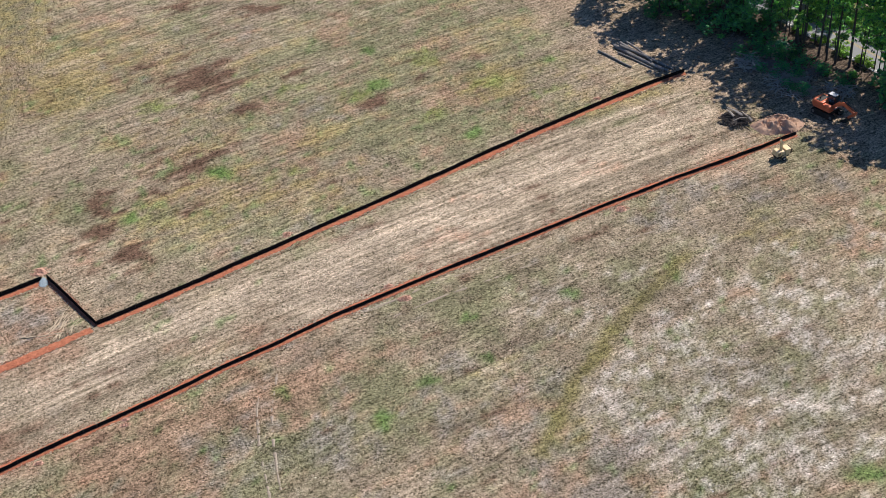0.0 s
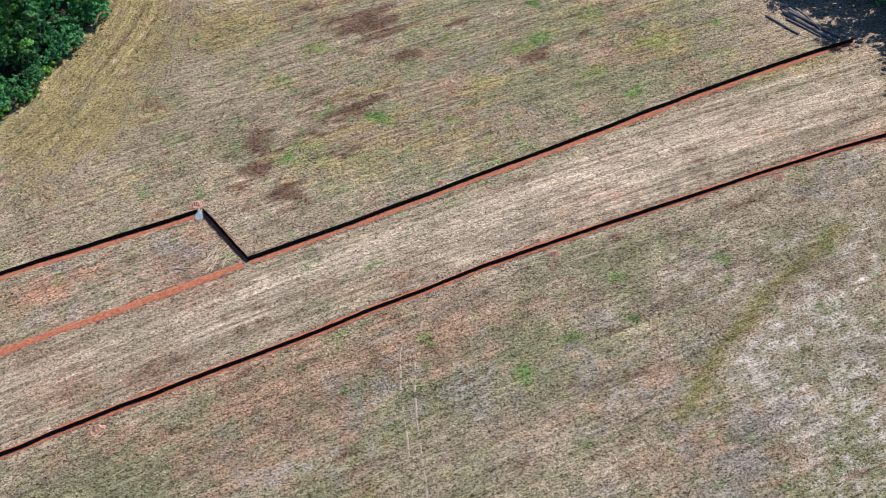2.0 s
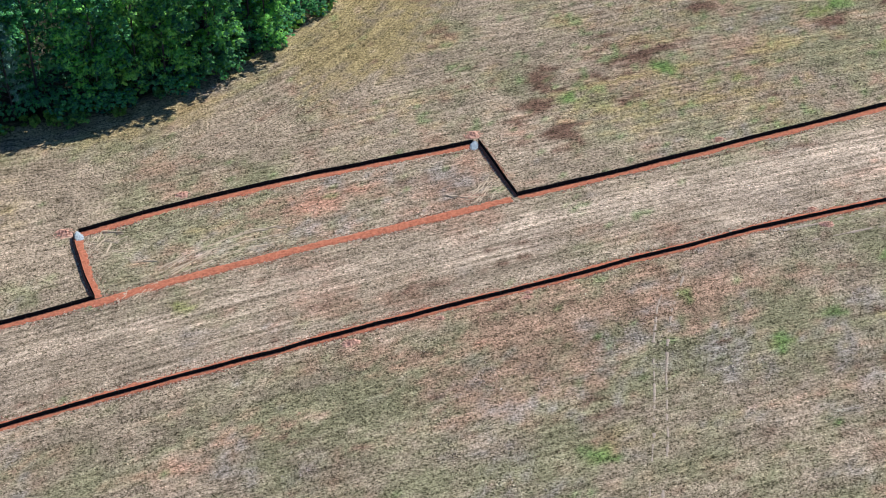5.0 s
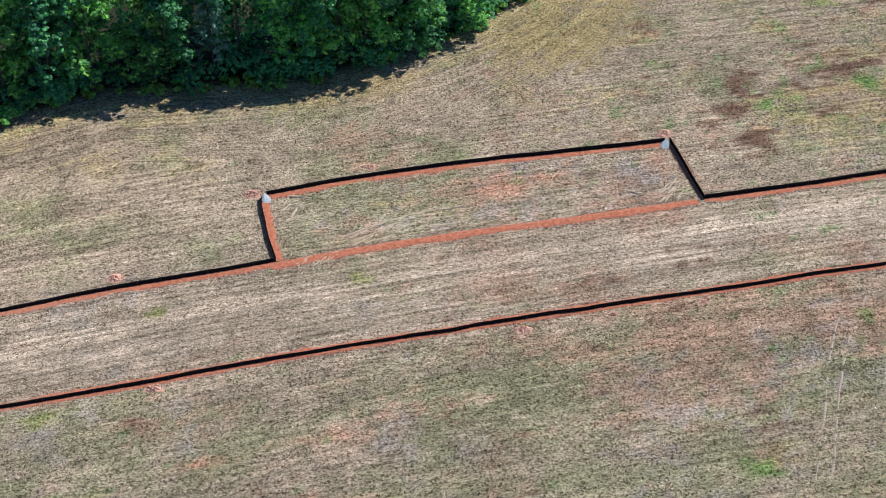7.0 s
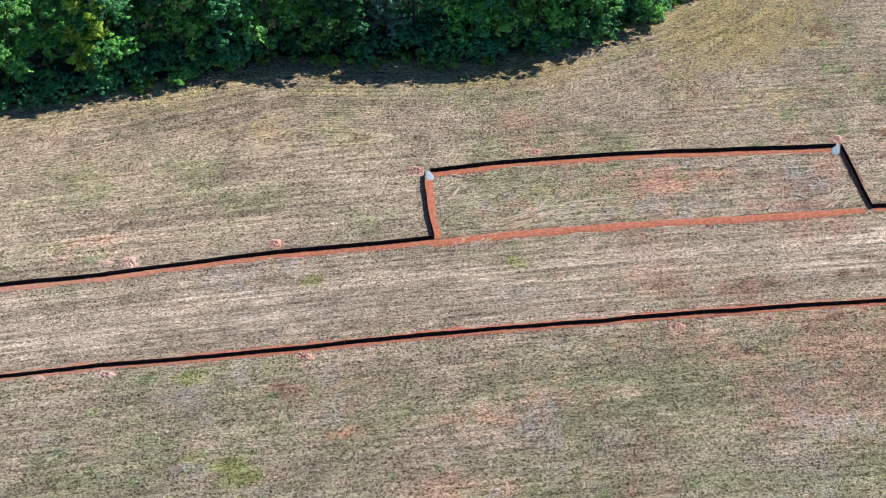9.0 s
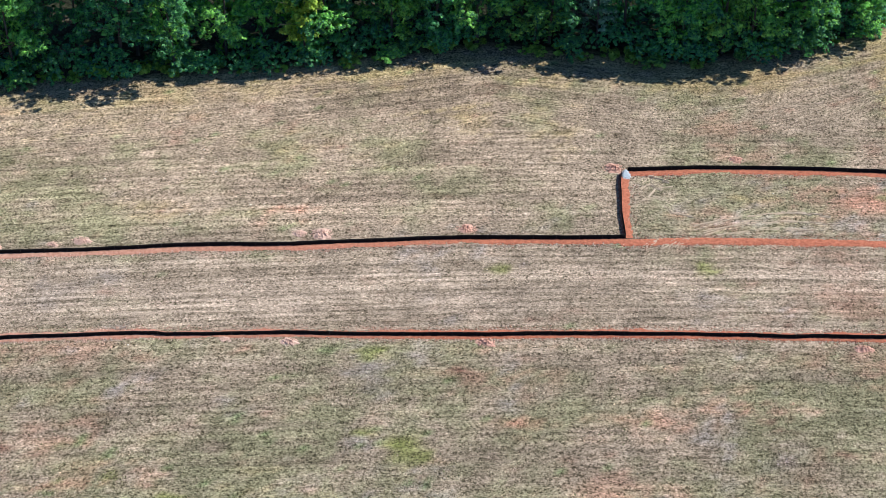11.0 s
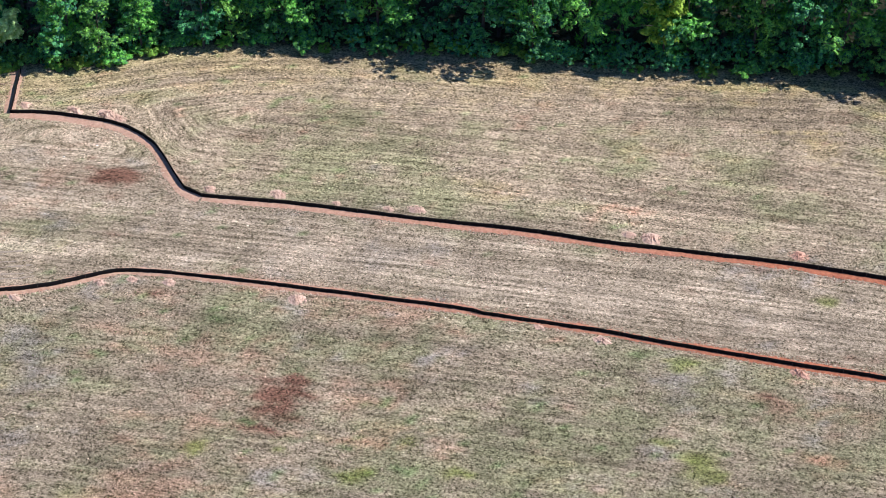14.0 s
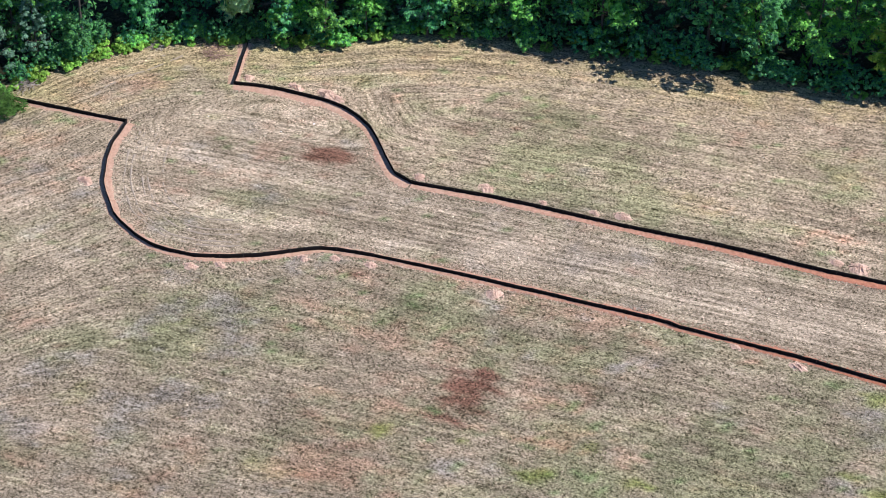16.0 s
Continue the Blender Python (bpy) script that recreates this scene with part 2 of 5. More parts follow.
OLIVE_SPOTS_WEST = (
    (-84, 75, 3, 2, 40), (-82, 78, 3, 2, 40), (-78, 78, 3, 2, 40), (-84, 71, 3, 2, 40), (-79, 84, 3, 2, 40), (-67, 135, 6, 1.5, 14), (-56, 150, 8, 2.5, 14),
    (-47, 150, 6, 2, 14), (-6, 153, 4, 1, 10), (-40, 158, 4.4, 3.2, 0), (7, 184, 4.1, 3.9, 0), (-28, 159, 5.1, 3.3, 7), (-132, 107, 5.8, 3.4, 38), (-133, 116, 6.6, 3.6, 38),
    (-109, 135, 9.9, 2.8, 38))


SAGE_ZONES = ((-97, 86, 14.3, 9.3, 35), (-82, 102, 9.0, 4.3, 35), (-107, 106, 6.6, 3.0, 35), (-78, 85, 8.3, 3.7, 35), (5, 123, 9.1, 5.5, 7), (-41, 145, 9.7, 4.0, 7), (-56, 147, 5.5, 3.1, 7),
              (19, 124, 6.4, 4.7, 7), (-46, 154, 8.9, 5.4, 22), (-30, 124, 7.7, 3.3, 22), (-69, 105, 8.7, 4.0, 22), (30, 130, 6.7, 4.2, -25), (43, 128, 6.2, 4.4, -25), (65, 116, 4.5, 3.4, -25))
RUST_ZONES = ((-52.8, 138.4, 6.5, 2.2, 18), (8, 157, 6, 3.0, 12), (20, 157, 5, 3.5, 12), (18, 153, 6, 1.5, 12), (-73, 84, 6.1, 2.8, 35), (-55, 137, 5.3, 2.4, 35), (-70, 110, 3.9, 2.1, 35), (-88, 104, 3.4, 1.6, 35), (-5, 120, 7.5, 2.7, 7), (-11, 109, 5.6, 2.1, 7), (-51, 137, 5.3, 1.4, 7), (19, 150, 6.6, 1.9, 7),
              (-24, 119, 7.0, 1.9, 7), (23, 132, 5.0, 2.1, 7), (50, 136, 6.5, 4.8, -25), (41, 135, 5.2, 4.6, -25), (62, 123, 4.6, 3.6, -25), (41, 146, 5.5, 3.5, -25), (12, 139, 7.5, 3.6, -12), (17, 125, 6.6, 4.1, -12))
GREY_ZONES = ((0, 150, 14, 3.5, 12), (17, 156, 8, 4.0, 12), (-10, 149, 6, 3.0, 12), (-62, 91, 6.1, 2.8, 35), (-58, 109, 5.4, 2.4, 35), (-37, 118, 5.3, 3.1, 35), (-23, 123, 6.0, 1.8, 7), (-8, 148, 7.8, 2.4, 7), (-9, 135, 7.4, 1.6, 7), (-48, 110, 6.2, 3.0, 7), (92, 111, 6.9, 7.4, -25), (70, 111, 6.7, 4.2, -25))
GOLD_ZONES = ((-77, 78, 6.6, 2.8, 35), (-83, 143, 12.8, 2.8, 35), (-128, 121, 7.9, 2.4, 35), (-41, 162, 11.6, 2.8, 7), (-13, 175, 10.0, 2.4, 7), (14, 185, 10.3, 5.1, 7), (39, 204, 8.9, 12.3, -25), (89, 185, 6.7, 7.7, -25), (101, 137, 3.9, 3.5, -25))


def spots(x, y, some, grow=1.0):
    """How much of a kind of patch lies at each place: 1 in the middle, fading outwards."""
    out = np.zeros(x.shape)
    wx, wy = x + 0.5 * smooth_noise(x, y, 2.2, 71) + 0.4 * smooth_noise(x, y, 0.9, 72), y + 0.5 * smooth_noise(x, y, 2.2, 73) + 0.4 * smooth_noise(x, y, 0.9, 74)
    for cx, cy, ra, rb, turn in some:
        c, s = math.cos(radians(turn)), math.sin(radians(turn))
        u, v = ((wx - cx) * c + (wy - cy) * s) / (ra * grow), (-(wx - cx) * s + (wy - cy) * c) / (rb * grow)
        out = np.maximum(out, np.exp(-0.9 * (u * u + v * v)))
    return out


def field_tones(x, y):
    """soil, green, dead, pale, olive and the row coordinate of the mown field."""
    soil, dead = 0.8 * spots(x, y, SOIL_SPOTS, 1.35), spots(x, y, DEAD_SPOTS + DEAD_SPOTS_WEST, 1.08)
    soil = np.maximum(soil, 1.05 * spots(x, y, ((6.5, 156, 4.2, 2.4, 10), (10, 157.4, 3.0, 1.6, 10))))
    soil = np.maximum(soil, 0.55 * spots(x, y, RUSTY_SPOTS + RUSTY_SPOTS_WEST, 1.3))
    green = 0.5 * spots(x, y, GREEN_SPOTS + GREEN_SPOTS_WEST)
    green = np.maximum(green, np.where(x > 0, 0.85, 0.6) * spots(x, y, MEADOW_SPOTS, 1.1))
    trail = [(92.1, 137.9), (84.6, 133.2), (78.3, 129.5), (73.4, 125.5), (69.1, 122.4), (62, 115)]
    trodden = distance_to(trail, x, y)[0] + 0.6 * smooth_noise(x, y, 1.5, 75)
    green = np.maximum(green, 0.82 * np.clip(1.4 - trodden / 0.75, 0, 1))
    pale, olive = 0.95 * spots(x, y, PALE_SPOTS, 1.35), spots(x, y, OLIVE_SPOTS + OLIVE_SPOTS_WEST, 1.5) * 0.75
    olive = np.maximum(olive, 0.85 * np.clip(1.4 - trodden / 1.0, 0, 1))
    ring = np.abs(np.hypot(x - 66.3, y - 116.6) - 1.5 + 0.3 * smooth_noise(x, y, 1.0, 76))
    olive = np.maximum(olive, 1.1 * np.clip(1.4 - ring / 0.6, 0, 1))
    edge, _ = distance_to(WOODS_EDGE, x, y)
    olive = np.maximum(olive, np.clip(1.25 - edge / np.where(x > 5, 21.0, 10.0), 0, 1))
    # between the fences the hay lies raked and pale
    south, north = np.array(FENCE_SOUTH + FENCE_SOUTH_EAST), np.array(FENCE_MIDDLE + FENCE_EAST)
    low, high = np.interp(x, south[:, 0], south[:, 1]), np.interp(x, north[:, 0], north[:, 1])
    lane = np.clip(np.minimum(y - low, high - y) / 3.0, 0, 1) * (x > -96) * (x < 112)
    bulb = np.clip((15.0 - np.hypot(x + 110, y - 109)) / 3.0, 0, 1)
    raked = np.maximum(0.5 * np.maximum(lane, 0.95 * bulb), np.where(lane + bulb > 0.2, 1.08 * pale, 0))
    bleached = np.clip((x - 48) / 32, 0, 1) * np.clip((147 - y) / 14, 0, 1) * (0.5 + 0.4 * smooth_noise(x, y, 6.0, 77))
    pale = np.maximum(bleached, np.clip((x - 45) / 30, 0.35, 0.78) * pale) * np.clip(1 - lane - bulb, 0, 1) * np.clip(trodden / 2.0 - 0.3, 0.15, 1)
    litter = np.clip(1.15 - distance_to(LITTER_LINE, x, y)[0] / 11.0, 0, 1)
    soil = np.maximum(soil, 0.45 * litter)
    green = np.maximum(green, 0.5 * np.clip(1.2 - distance_to(TREE_LINE, x, y)[0] / 3.0, 0, 1))
    dead = np.maximum(dead, 0.35 * np.clip(1.2 - distance_to(TREE_LINE, x, y)[0] / 7.0, 0, 1))
    road, beyond = distance_to(ROAD_LINE, x, y)
    verge = np.where((beyond > 0) & (road < 60), np.clip((road - 3.2) / 1.2, 0, 1), 0)
    green, dead, soil = np.maximum(green, 0.9 * verge), dead * (1 - 0.9 * verge), soil * (1 - 0.8 * verge)
    south_side = np.clip((low - y) / 4.0, 0, 1) * (1 - bulb)
    hill = np.clip((x - 15) / 30, 0, 1) * np.clip((y - 158) / 12, 0, 1)
    olive = np.maximum(olive, 0.42 * hill * (1 + 0.6 * smooth_noise(x, y, 9.0, 55)))
    axis = 131.6 + 0.262 * x - 0.00058 * x * x
    row = (y - axis) * 0.967
    # the rows bend round with the wood's edge
    bend = np.maximum(np.clip((15 - edge) / 8, 0, 1), np.clip((-98 - x) / 16, 0, 1) * (1 - 0.85 * bulb))
    row = row + (bend * bend * (3 - 2 * bend)) * (30 - edge - row)
    return soil, green, dead, pale, olive, row, south_side, raked


def rough_noise(x, y, scale, seed, octaves=4, keep=0.6):
    """Value noise summed over octaves, about -1 to 1."""
    out, amp, total = np.zeros(x.shape), 1.0, 0.0
    for k in range(octaves):
        out += amp * smooth_noise(x, y, scale * 0.5 ** k, seed + 17 * k)
        total += amp * amp
        amp *= keep
    return out / math.sqrt(total)


def step_up(v, lo, hi):
    t = np.clip((v - lo) / (hi - lo), 0, 1)
    return t * t * (3 - 2 * t)


def blend(col, fac, other):
    """Colours moved towards another colour, each by its own share."""
    return col + (np.asarray(other) - col) * np.asarray(fac)[:, None]


TAN, SAGE, PINK, GREY, GOLD = (0.335, 0.272, 0.196), (0.225, 0.224, 0.126), (0.345, 0.228, 0.16), (0.30, 0.268, 0.235), (0.288, 0.232, 0.108)
RAKED, CLAY, DEAD_BROWN, WEED, CHALK = (0.42, 0.342, 0.258), (0.375, 0.205, 0.137), (0.185, 0.098, 0.068), (0.15, 0.20, 0.045), (0.50, 0.46, 0.42)
FRESH, SHADED_FLOOR, DUFF = (0.165, 0.205, 0.036), (0.03, 0.034, 0.018), (0.115, 0.086, 0.068)


def field_colour(x, y, tones, rand):
    """Base colour of the hay field at each place; rand (0 to 1) sets neighbouring tufts apart."""
    soil, green, dead, pale, olive, row, south, raked = tones
    n = len(x)
    r0 = rand - 0.5
    far, mid, near = rough_noise(x, y, 26, 11), rough_noise(x, y, 6.5, 12), rough_noise(x, y, 1.5, 13)
    lines = rough_noise(x * 0.05, row, 1.1, 14)
    long_lines = rough_noise(x * 0.014, row, 1.5, 15, 3)
    hill = np.clip((x - 15) / 30, 0, 1) * np.clip((y - 158) / 12, 0, 1)
    plain = step_up(-x, 15, 45) * step_up(y - np.interp(x, [p[0] for p in FENCE_MIDDLE], [p[1] for p in FENCE_MIDDLE]), 0, 6)
    col = np.tile(np.array(TAN), (n, 1))
    col = blend(col, 0.85 * step_up(0.5 * far + 0.55 * mid + 0.35 * near + 0.3 * lines + 0.9 * r0 + 0.1 * south + 0.35 * hill - 0.6 * raked + 0.55 * spots(x, y, SAGE_ZONES), -0.25, 0.7), SAGE)
    far, mid, near = rough_noise(x, y, 22, 21), rough_noise(x, y, 5.0, 22), rough_noise(x, y, 1.2, 23)
    col = blend(col, 0.85 * step_up(0.5 * far + 0.5 * mid + 0.4 * near + 0.35 * lines + 0.7 * r0 + np.where(x < 0, -0.06, 0.1) * south - 0.25 * raked + 0.6 * spots(x, y, RUST_ZONES) - 0.45 * plain, 0.15, 0.9), PINK)
    far, mid, near = rough_noise(x, y, 16, 31), rough_noise(x, y, 4.0, 32), rough_noise(x, y, 1.0, 33)
    col = blend(col, 0.8 * step_up(0.4 * far + 0.55 * mid + 0.4 * near + 0.7 * r0 + 0.5 * spots(x, y, GREY_ZONES) - 0.4 * plain - 0.25 * hill, 0.3, 0.9), GREY)
    far, mid, near = rough_noise(x, y, 20, 41), rough_noise(x, y, 3.5, 42), rough_noise(x, y, 0.9, 43)
    ragged = 0.28 * near + 0.22 * mid + 0.5 * r0
    col = blend(col, np.interp(x, (-80, -40, 0, 14), (0.45, 0.75, 0.75, 0.92)) * step_up(0.35 * far + 0.12 * hill + 0.95 * olive + ragged + 0.3 * lines + 0.4 * spots(x, y, GOLD_ZONES), 0.5, 1.15), GOLD)
    col = blend(col, np.where(x > 25, 0.9, 0.6) * step_up(raked + 0.5 * long_lines + 0.25 * ragged, 0.25, 0.9), RAKED)
    col = blend(col, 0.8 * step_up(pale + ragged * 1.2 + 0.2 * near, 0.5, 1.2), CHALK)
    col = blend(col, 0.85 * step_up(soil + ragged * 0.9 + 0.3 * lines, 0.5, 1.2), CLAY)
    streaks = rough_noise(x * 0.12, row, 0.9, 46, 3)
    umber = np.where((x > 0)[:, None], (0.145, 0.09, 0.062), DEAD_BROWN)
    col = blend(col, step_up(dead + np.where(x > 0, 0.6, 0.36) * streaks + ragged * 0.75, np.where(x > 0, 0.34, 0.26), 0.8), umber)
    sprig = step_up(rough_noise(x, y, 1.6, 51) + 0.35 * far + 0.35 * r0 + 0.2 * hill - 0.4 * raked, 0.98, 1.25)
    col = blend(col, 0.65 * sprig, (0.15, 0.225, 0.085))
    col = blend(col, 0.85 * step_up(green + ragged * 0.9, 0.5, 1.1), WEED)
    col = blend(col, np.where(x < 0, 0.66, 0.8) * step_up(spots(x, y, VIVID_SPOTS, 1.15) + ragged * 0.9, 0.3, 0.85), np.where((x > 0)[:, None], (0.095, 0.185, 0.045), FRESH))
    trail = distance_to([(92.1, 137.9), (84.6, 133.2), (78.3, 129.5), (73.4, 125.5), (69.1, 122.4), (62, 115)], x, y)[0]
    col = blend(col, 0.75 * step_up(1.5 - trail + 0.5 * near + 0.6 * r0, 0.3, 1.0), (0.215, 0.185, 0.085))
    shade = 1 - 0.07 * south + 0.18 * near + 0.15 * mid + (0.17 + 0.2 * plain) * lines + (0.06 + np.where(x > 25, 0.26, 0.15) * np.clip(raked, 0, 1)) * long_lines
    swath = np.sin(row * 3.4 + 1.6 * smooth_noise(x * 0.1, row, 3.0, 47) + 0.5 * near)
    shade = shade + 0.1 * plain * swath
    # the hay bleaches towards the turning circle
    shade = shade * (1 + 0.13 * step_up(-x, 92, 116) + 0.11 * plain + 0.1 * step_up(x, 30, 70) * np.clip(raked, 0, 1))
    col = col * (1 + plain[:, None] * np.array((0.02, 0.0, -0.01)))
    col = col * np.clip(shade, 0.55, 1.5)[:, None]
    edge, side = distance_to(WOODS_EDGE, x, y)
    # near-black floor: the wood's shade is put into its colour
    col = blend(col, step_up(np.where(side > 0, edge, -edge), 0.6, 2.4), SHADED_FLOOR)
    # trodden bare earth, then leaf litter and torn ground under the roadside trees
    litter = np.clip(1.15 - distance_to(LITTER_LINE, x, y)[0] / 11.0, 0, 1)
    col = blend(col, 0.85 * step_up(litter + 0.25 * mid + 0.2 * near, 0.15, 0.6), np.array((0.33, 0.25, 0.185)) * np.clip(1 + 0.25 * mid + 0.2 * near, 0.5, 1.5)[:, None])
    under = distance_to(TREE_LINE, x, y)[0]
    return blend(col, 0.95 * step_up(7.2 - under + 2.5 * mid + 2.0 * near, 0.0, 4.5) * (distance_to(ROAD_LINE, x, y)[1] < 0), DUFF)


# ---- materials ----
def material(name, rough=0.9, spec=0.3):
    m = bpy.data.materials.new(name)
    m.use_nodes = True
    p = m.node_tree.nodes["Principled BSDF"]
    p.inputs["Roughness"].default_value = rough
    p.inputs["Specular IOR Level"].default_value = spec
    return m, m.node_tree.nodes, m.node_tree.links, p


def noise_node(nodes, links, vec, scale, detail=4.0, rough=0.6, distort=0.0):
    n = nodes.new("ShaderNodeTexNoise")
    n.inputs["Scale"].default_value = scale
    n.inputs["Detail"].default_value = detail
    n.inputs["Roughness"].default_value = rough
    n.inputs["Distortion"].default_value = distort
    if vec is not None:
        links.new(vec, n.inputs["Vector"])
    return n.outputs["Fac"]


def ramp(nodes, links, fac, stops):
    r = nodes.new("ShaderNodeValToRGB")
    el = r.color_ramp.elements
    while len(el) < len(stops):
        el.new(0.5)
    for e, (at, c) in zip(el, stops):
        e.position, e.color = at, (*c, 1) if len(c) == 3 else c
    links.new(fac, r.inputs["Fac"])
    return r.outputs["Color"]


def mix(nodes, links, fac, a, b, blend="MIX"):
    n = nodes.new("ShaderNodeMix")
    n.data_type, n.blend_type = "RGBA", blend
    for sock, v in ((n.inputs["Factor"], fac), (n.inputs["A"], a), (n.inputs["B"], b)):
        if isinstance(v, (int, float)):
            sock.default_value = v
        elif isinstance(v, tuple):
            sock.default_value = (*v, 1)
        else:
            links.new(v, sock)
    return n.outputs["Result"]


def calc(nodes, links, op, a, b=0.0, c=0.0):
    n = nodes.new("ShaderNodeMath")
    n.operation = op
    for sock, v in zip(n.inputs, (a, b, c)):
        if isinstance(v, (int, float)):
            sock.default_value = v
        else:
            links.new(v, sock)
    return n.outputs[0]


def bump(nodes, links, height, p, strength=0.6, distance=0.1):
    b = nodes.new("ShaderNodeBump")
    b.inputs["Strength"].default_value, b.inputs["Distance"].default_value = strength, distance
    links.new(height, b.inputs["Height"])
    links.new(b.outputs["Normal"], p.inputs["Normal"])


def simple(name, colour, rough=0.7, metal=0.0, spread=0.25, scale=6.0, spec=0.3, bumpy=0.2):
    """A painted, worn or earthy surface: one colour with two scales of variation."""
    m, nodes, links, p = material(name, rough, spec)
    at = nodes.new("ShaderNodeTexCoord").outputs["Object"]
    fine, wide = noise_node(nodes, links, at, scale * 5, 5), noise_node(nodes, links, at, scale * 0.6, 3)
    dark, light = tuple(c * (1 - spread) for c in colour), tuple(min(1, c * (1 + spread)) for c in colour)
    col = mix(nodes, links, fine, dark, light)
    col = mix(nodes, links, calc(nodes, links, "MULTIPLY", wide, 0.5), col, tuple(c * (1 - spread * 1.3) for c in colour))
    links.new(col, p.inputs["Base Color"])
    p.inputs["Metallic"].default_value = metal
    if bumpy:
        bump(nodes, links, fine, p, bumpy, 0.03)
    return m


def field_material():
    """Thatch between the tufts: the field's own colour, broken into straws, clumps and rows, with painted shade in dark
    gaps.
    """
    m, nodes, links, p = material("mown_field", 0.95, 0.1)
    at = nodes.new("ShaderNodeTexCoord").outputs["Object"]
    tone = nodes.new("ShaderNodeAttribute")
    tone.attribute_name = "tone"
    lay = nodes.new("ShaderNodeAttribute")
    lay.attribute_name = "lay"
    lay_of = nodes.new("ShaderNodeSeparateColor")
    links.new(lay.outputs["Color"], lay_of.inputs["Color"])
    row, raked, south = lay_of.outputs["Red"], lay_of.outputs["Green"], lay_of.outputs["Blue"]
    place = nodes.new("ShaderNodeSeparateXYZ")
    links.new(at, place.inputs[0])

    def along(stretch):
        comb = nodes.new("ShaderNodeCombineXYZ")
        links.new(calc(nodes, links, "MULTIPLY", place.outputs["X"], stretch), comb.inputs["X"])
        links.new(row, comb.inputs["Y"])
        return comb.outputs[0]

    def spread(fac, gain):
        return calc(nodes, links, "MULTIPLY_ADD", fac, gain, 0.5 - 0.5 * gain)

    def weigh(total, *terms):
        for fac, w in terms:
            total = calc(nodes, links, "MULTIPLY_ADD", fac, w, total)
        return total
    clump = spread(noise_node(nodes, links, at, 3.2, 3, 0.75), 4.0)
    straw = spread(noise_node(nodes, links, at, 8.5, 2, 0.7), 4.0)
    blade = spread(noise_node(nodes, links, along(0.4), 4.6, 3, 0.75), 4.4)
    swath = spread(noise_node(nodes, links, along(0.05), 2.2, 3, 0.7), 3.0)
    tussock = spread(noise_node(nodes, links, along(0.3), 1.7, 3, 0.7), 3.6)
    wander = noise_node(nodes, links, along(0.06), 0.35, 3, 0.6)
    comb = calc(nodes, links, "SINE", calc(nodes, links, "MULTIPLY_ADD", wander, 9.0, calc(nodes, links, "MULTIPLY", row, 6.4)))
    fade = spread(noise_node(nodes, links, along(0.12), 0.4, 3, 0.6), 2.5)
    comb = calc(nodes, links, "MULTIPLY", comb, calc(nodes, links, "MULTIPLY", fade, calc(nodes, links, "MULTIPLY_ADD", south, -0.45, 1.0)))
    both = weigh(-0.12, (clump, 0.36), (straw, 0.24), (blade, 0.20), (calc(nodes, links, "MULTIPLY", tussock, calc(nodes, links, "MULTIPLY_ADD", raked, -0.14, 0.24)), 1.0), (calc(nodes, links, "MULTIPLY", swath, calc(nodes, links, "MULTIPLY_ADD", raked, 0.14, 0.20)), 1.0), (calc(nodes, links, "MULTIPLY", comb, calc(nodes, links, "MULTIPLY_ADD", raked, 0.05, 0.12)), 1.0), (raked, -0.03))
    # straw tones; the dark end paints shade into the bump's hollows
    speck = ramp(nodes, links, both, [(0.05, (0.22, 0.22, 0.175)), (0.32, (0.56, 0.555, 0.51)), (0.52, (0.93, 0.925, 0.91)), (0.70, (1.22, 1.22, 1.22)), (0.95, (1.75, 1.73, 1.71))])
    # shade painted into the gaps between the clumps, and bright loose straws
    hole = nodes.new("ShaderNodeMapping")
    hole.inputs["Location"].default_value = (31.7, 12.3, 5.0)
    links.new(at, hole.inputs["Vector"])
    gap_shade = noise_node(nodes, links, hole.outputs[0], 4.3, 2.5, 0.68)
    gap_shade = ramp(nodes, links, calc(nodes, links, "MULTIPLY_ADD", raked, -0.05, gap_shade), [(0.505, (1, 1, 1)), (0.65, (0.17, 0.17, 0.125))])
    speck = mix(nodes, links, 1.0, speck, gap_shade, "MULTIPLY")
    fleck = noise_node(nodes, links, along(0.7), 6.5, 2, 0.65)
    fleck = ramp(nodes, links, fleck, [(0.55, (1, 1, 1)), (0.68, (1.7, 1.68, 1.66))])
    speck = mix(nodes, links, 1.0, speck, fleck, "MULTIPLY")
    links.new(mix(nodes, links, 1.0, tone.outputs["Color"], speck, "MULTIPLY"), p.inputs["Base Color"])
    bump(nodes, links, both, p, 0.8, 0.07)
    return m


def tuft_material():
    m, nodes, links, p = material("dry_tufts", 0.95, 0.1)
    n = nodes.new("ShaderNodeAttribute")
    n.attribute_name = "tone"
    links.new(n.outputs["Color"], p.inputs["Base Color"])
    return m


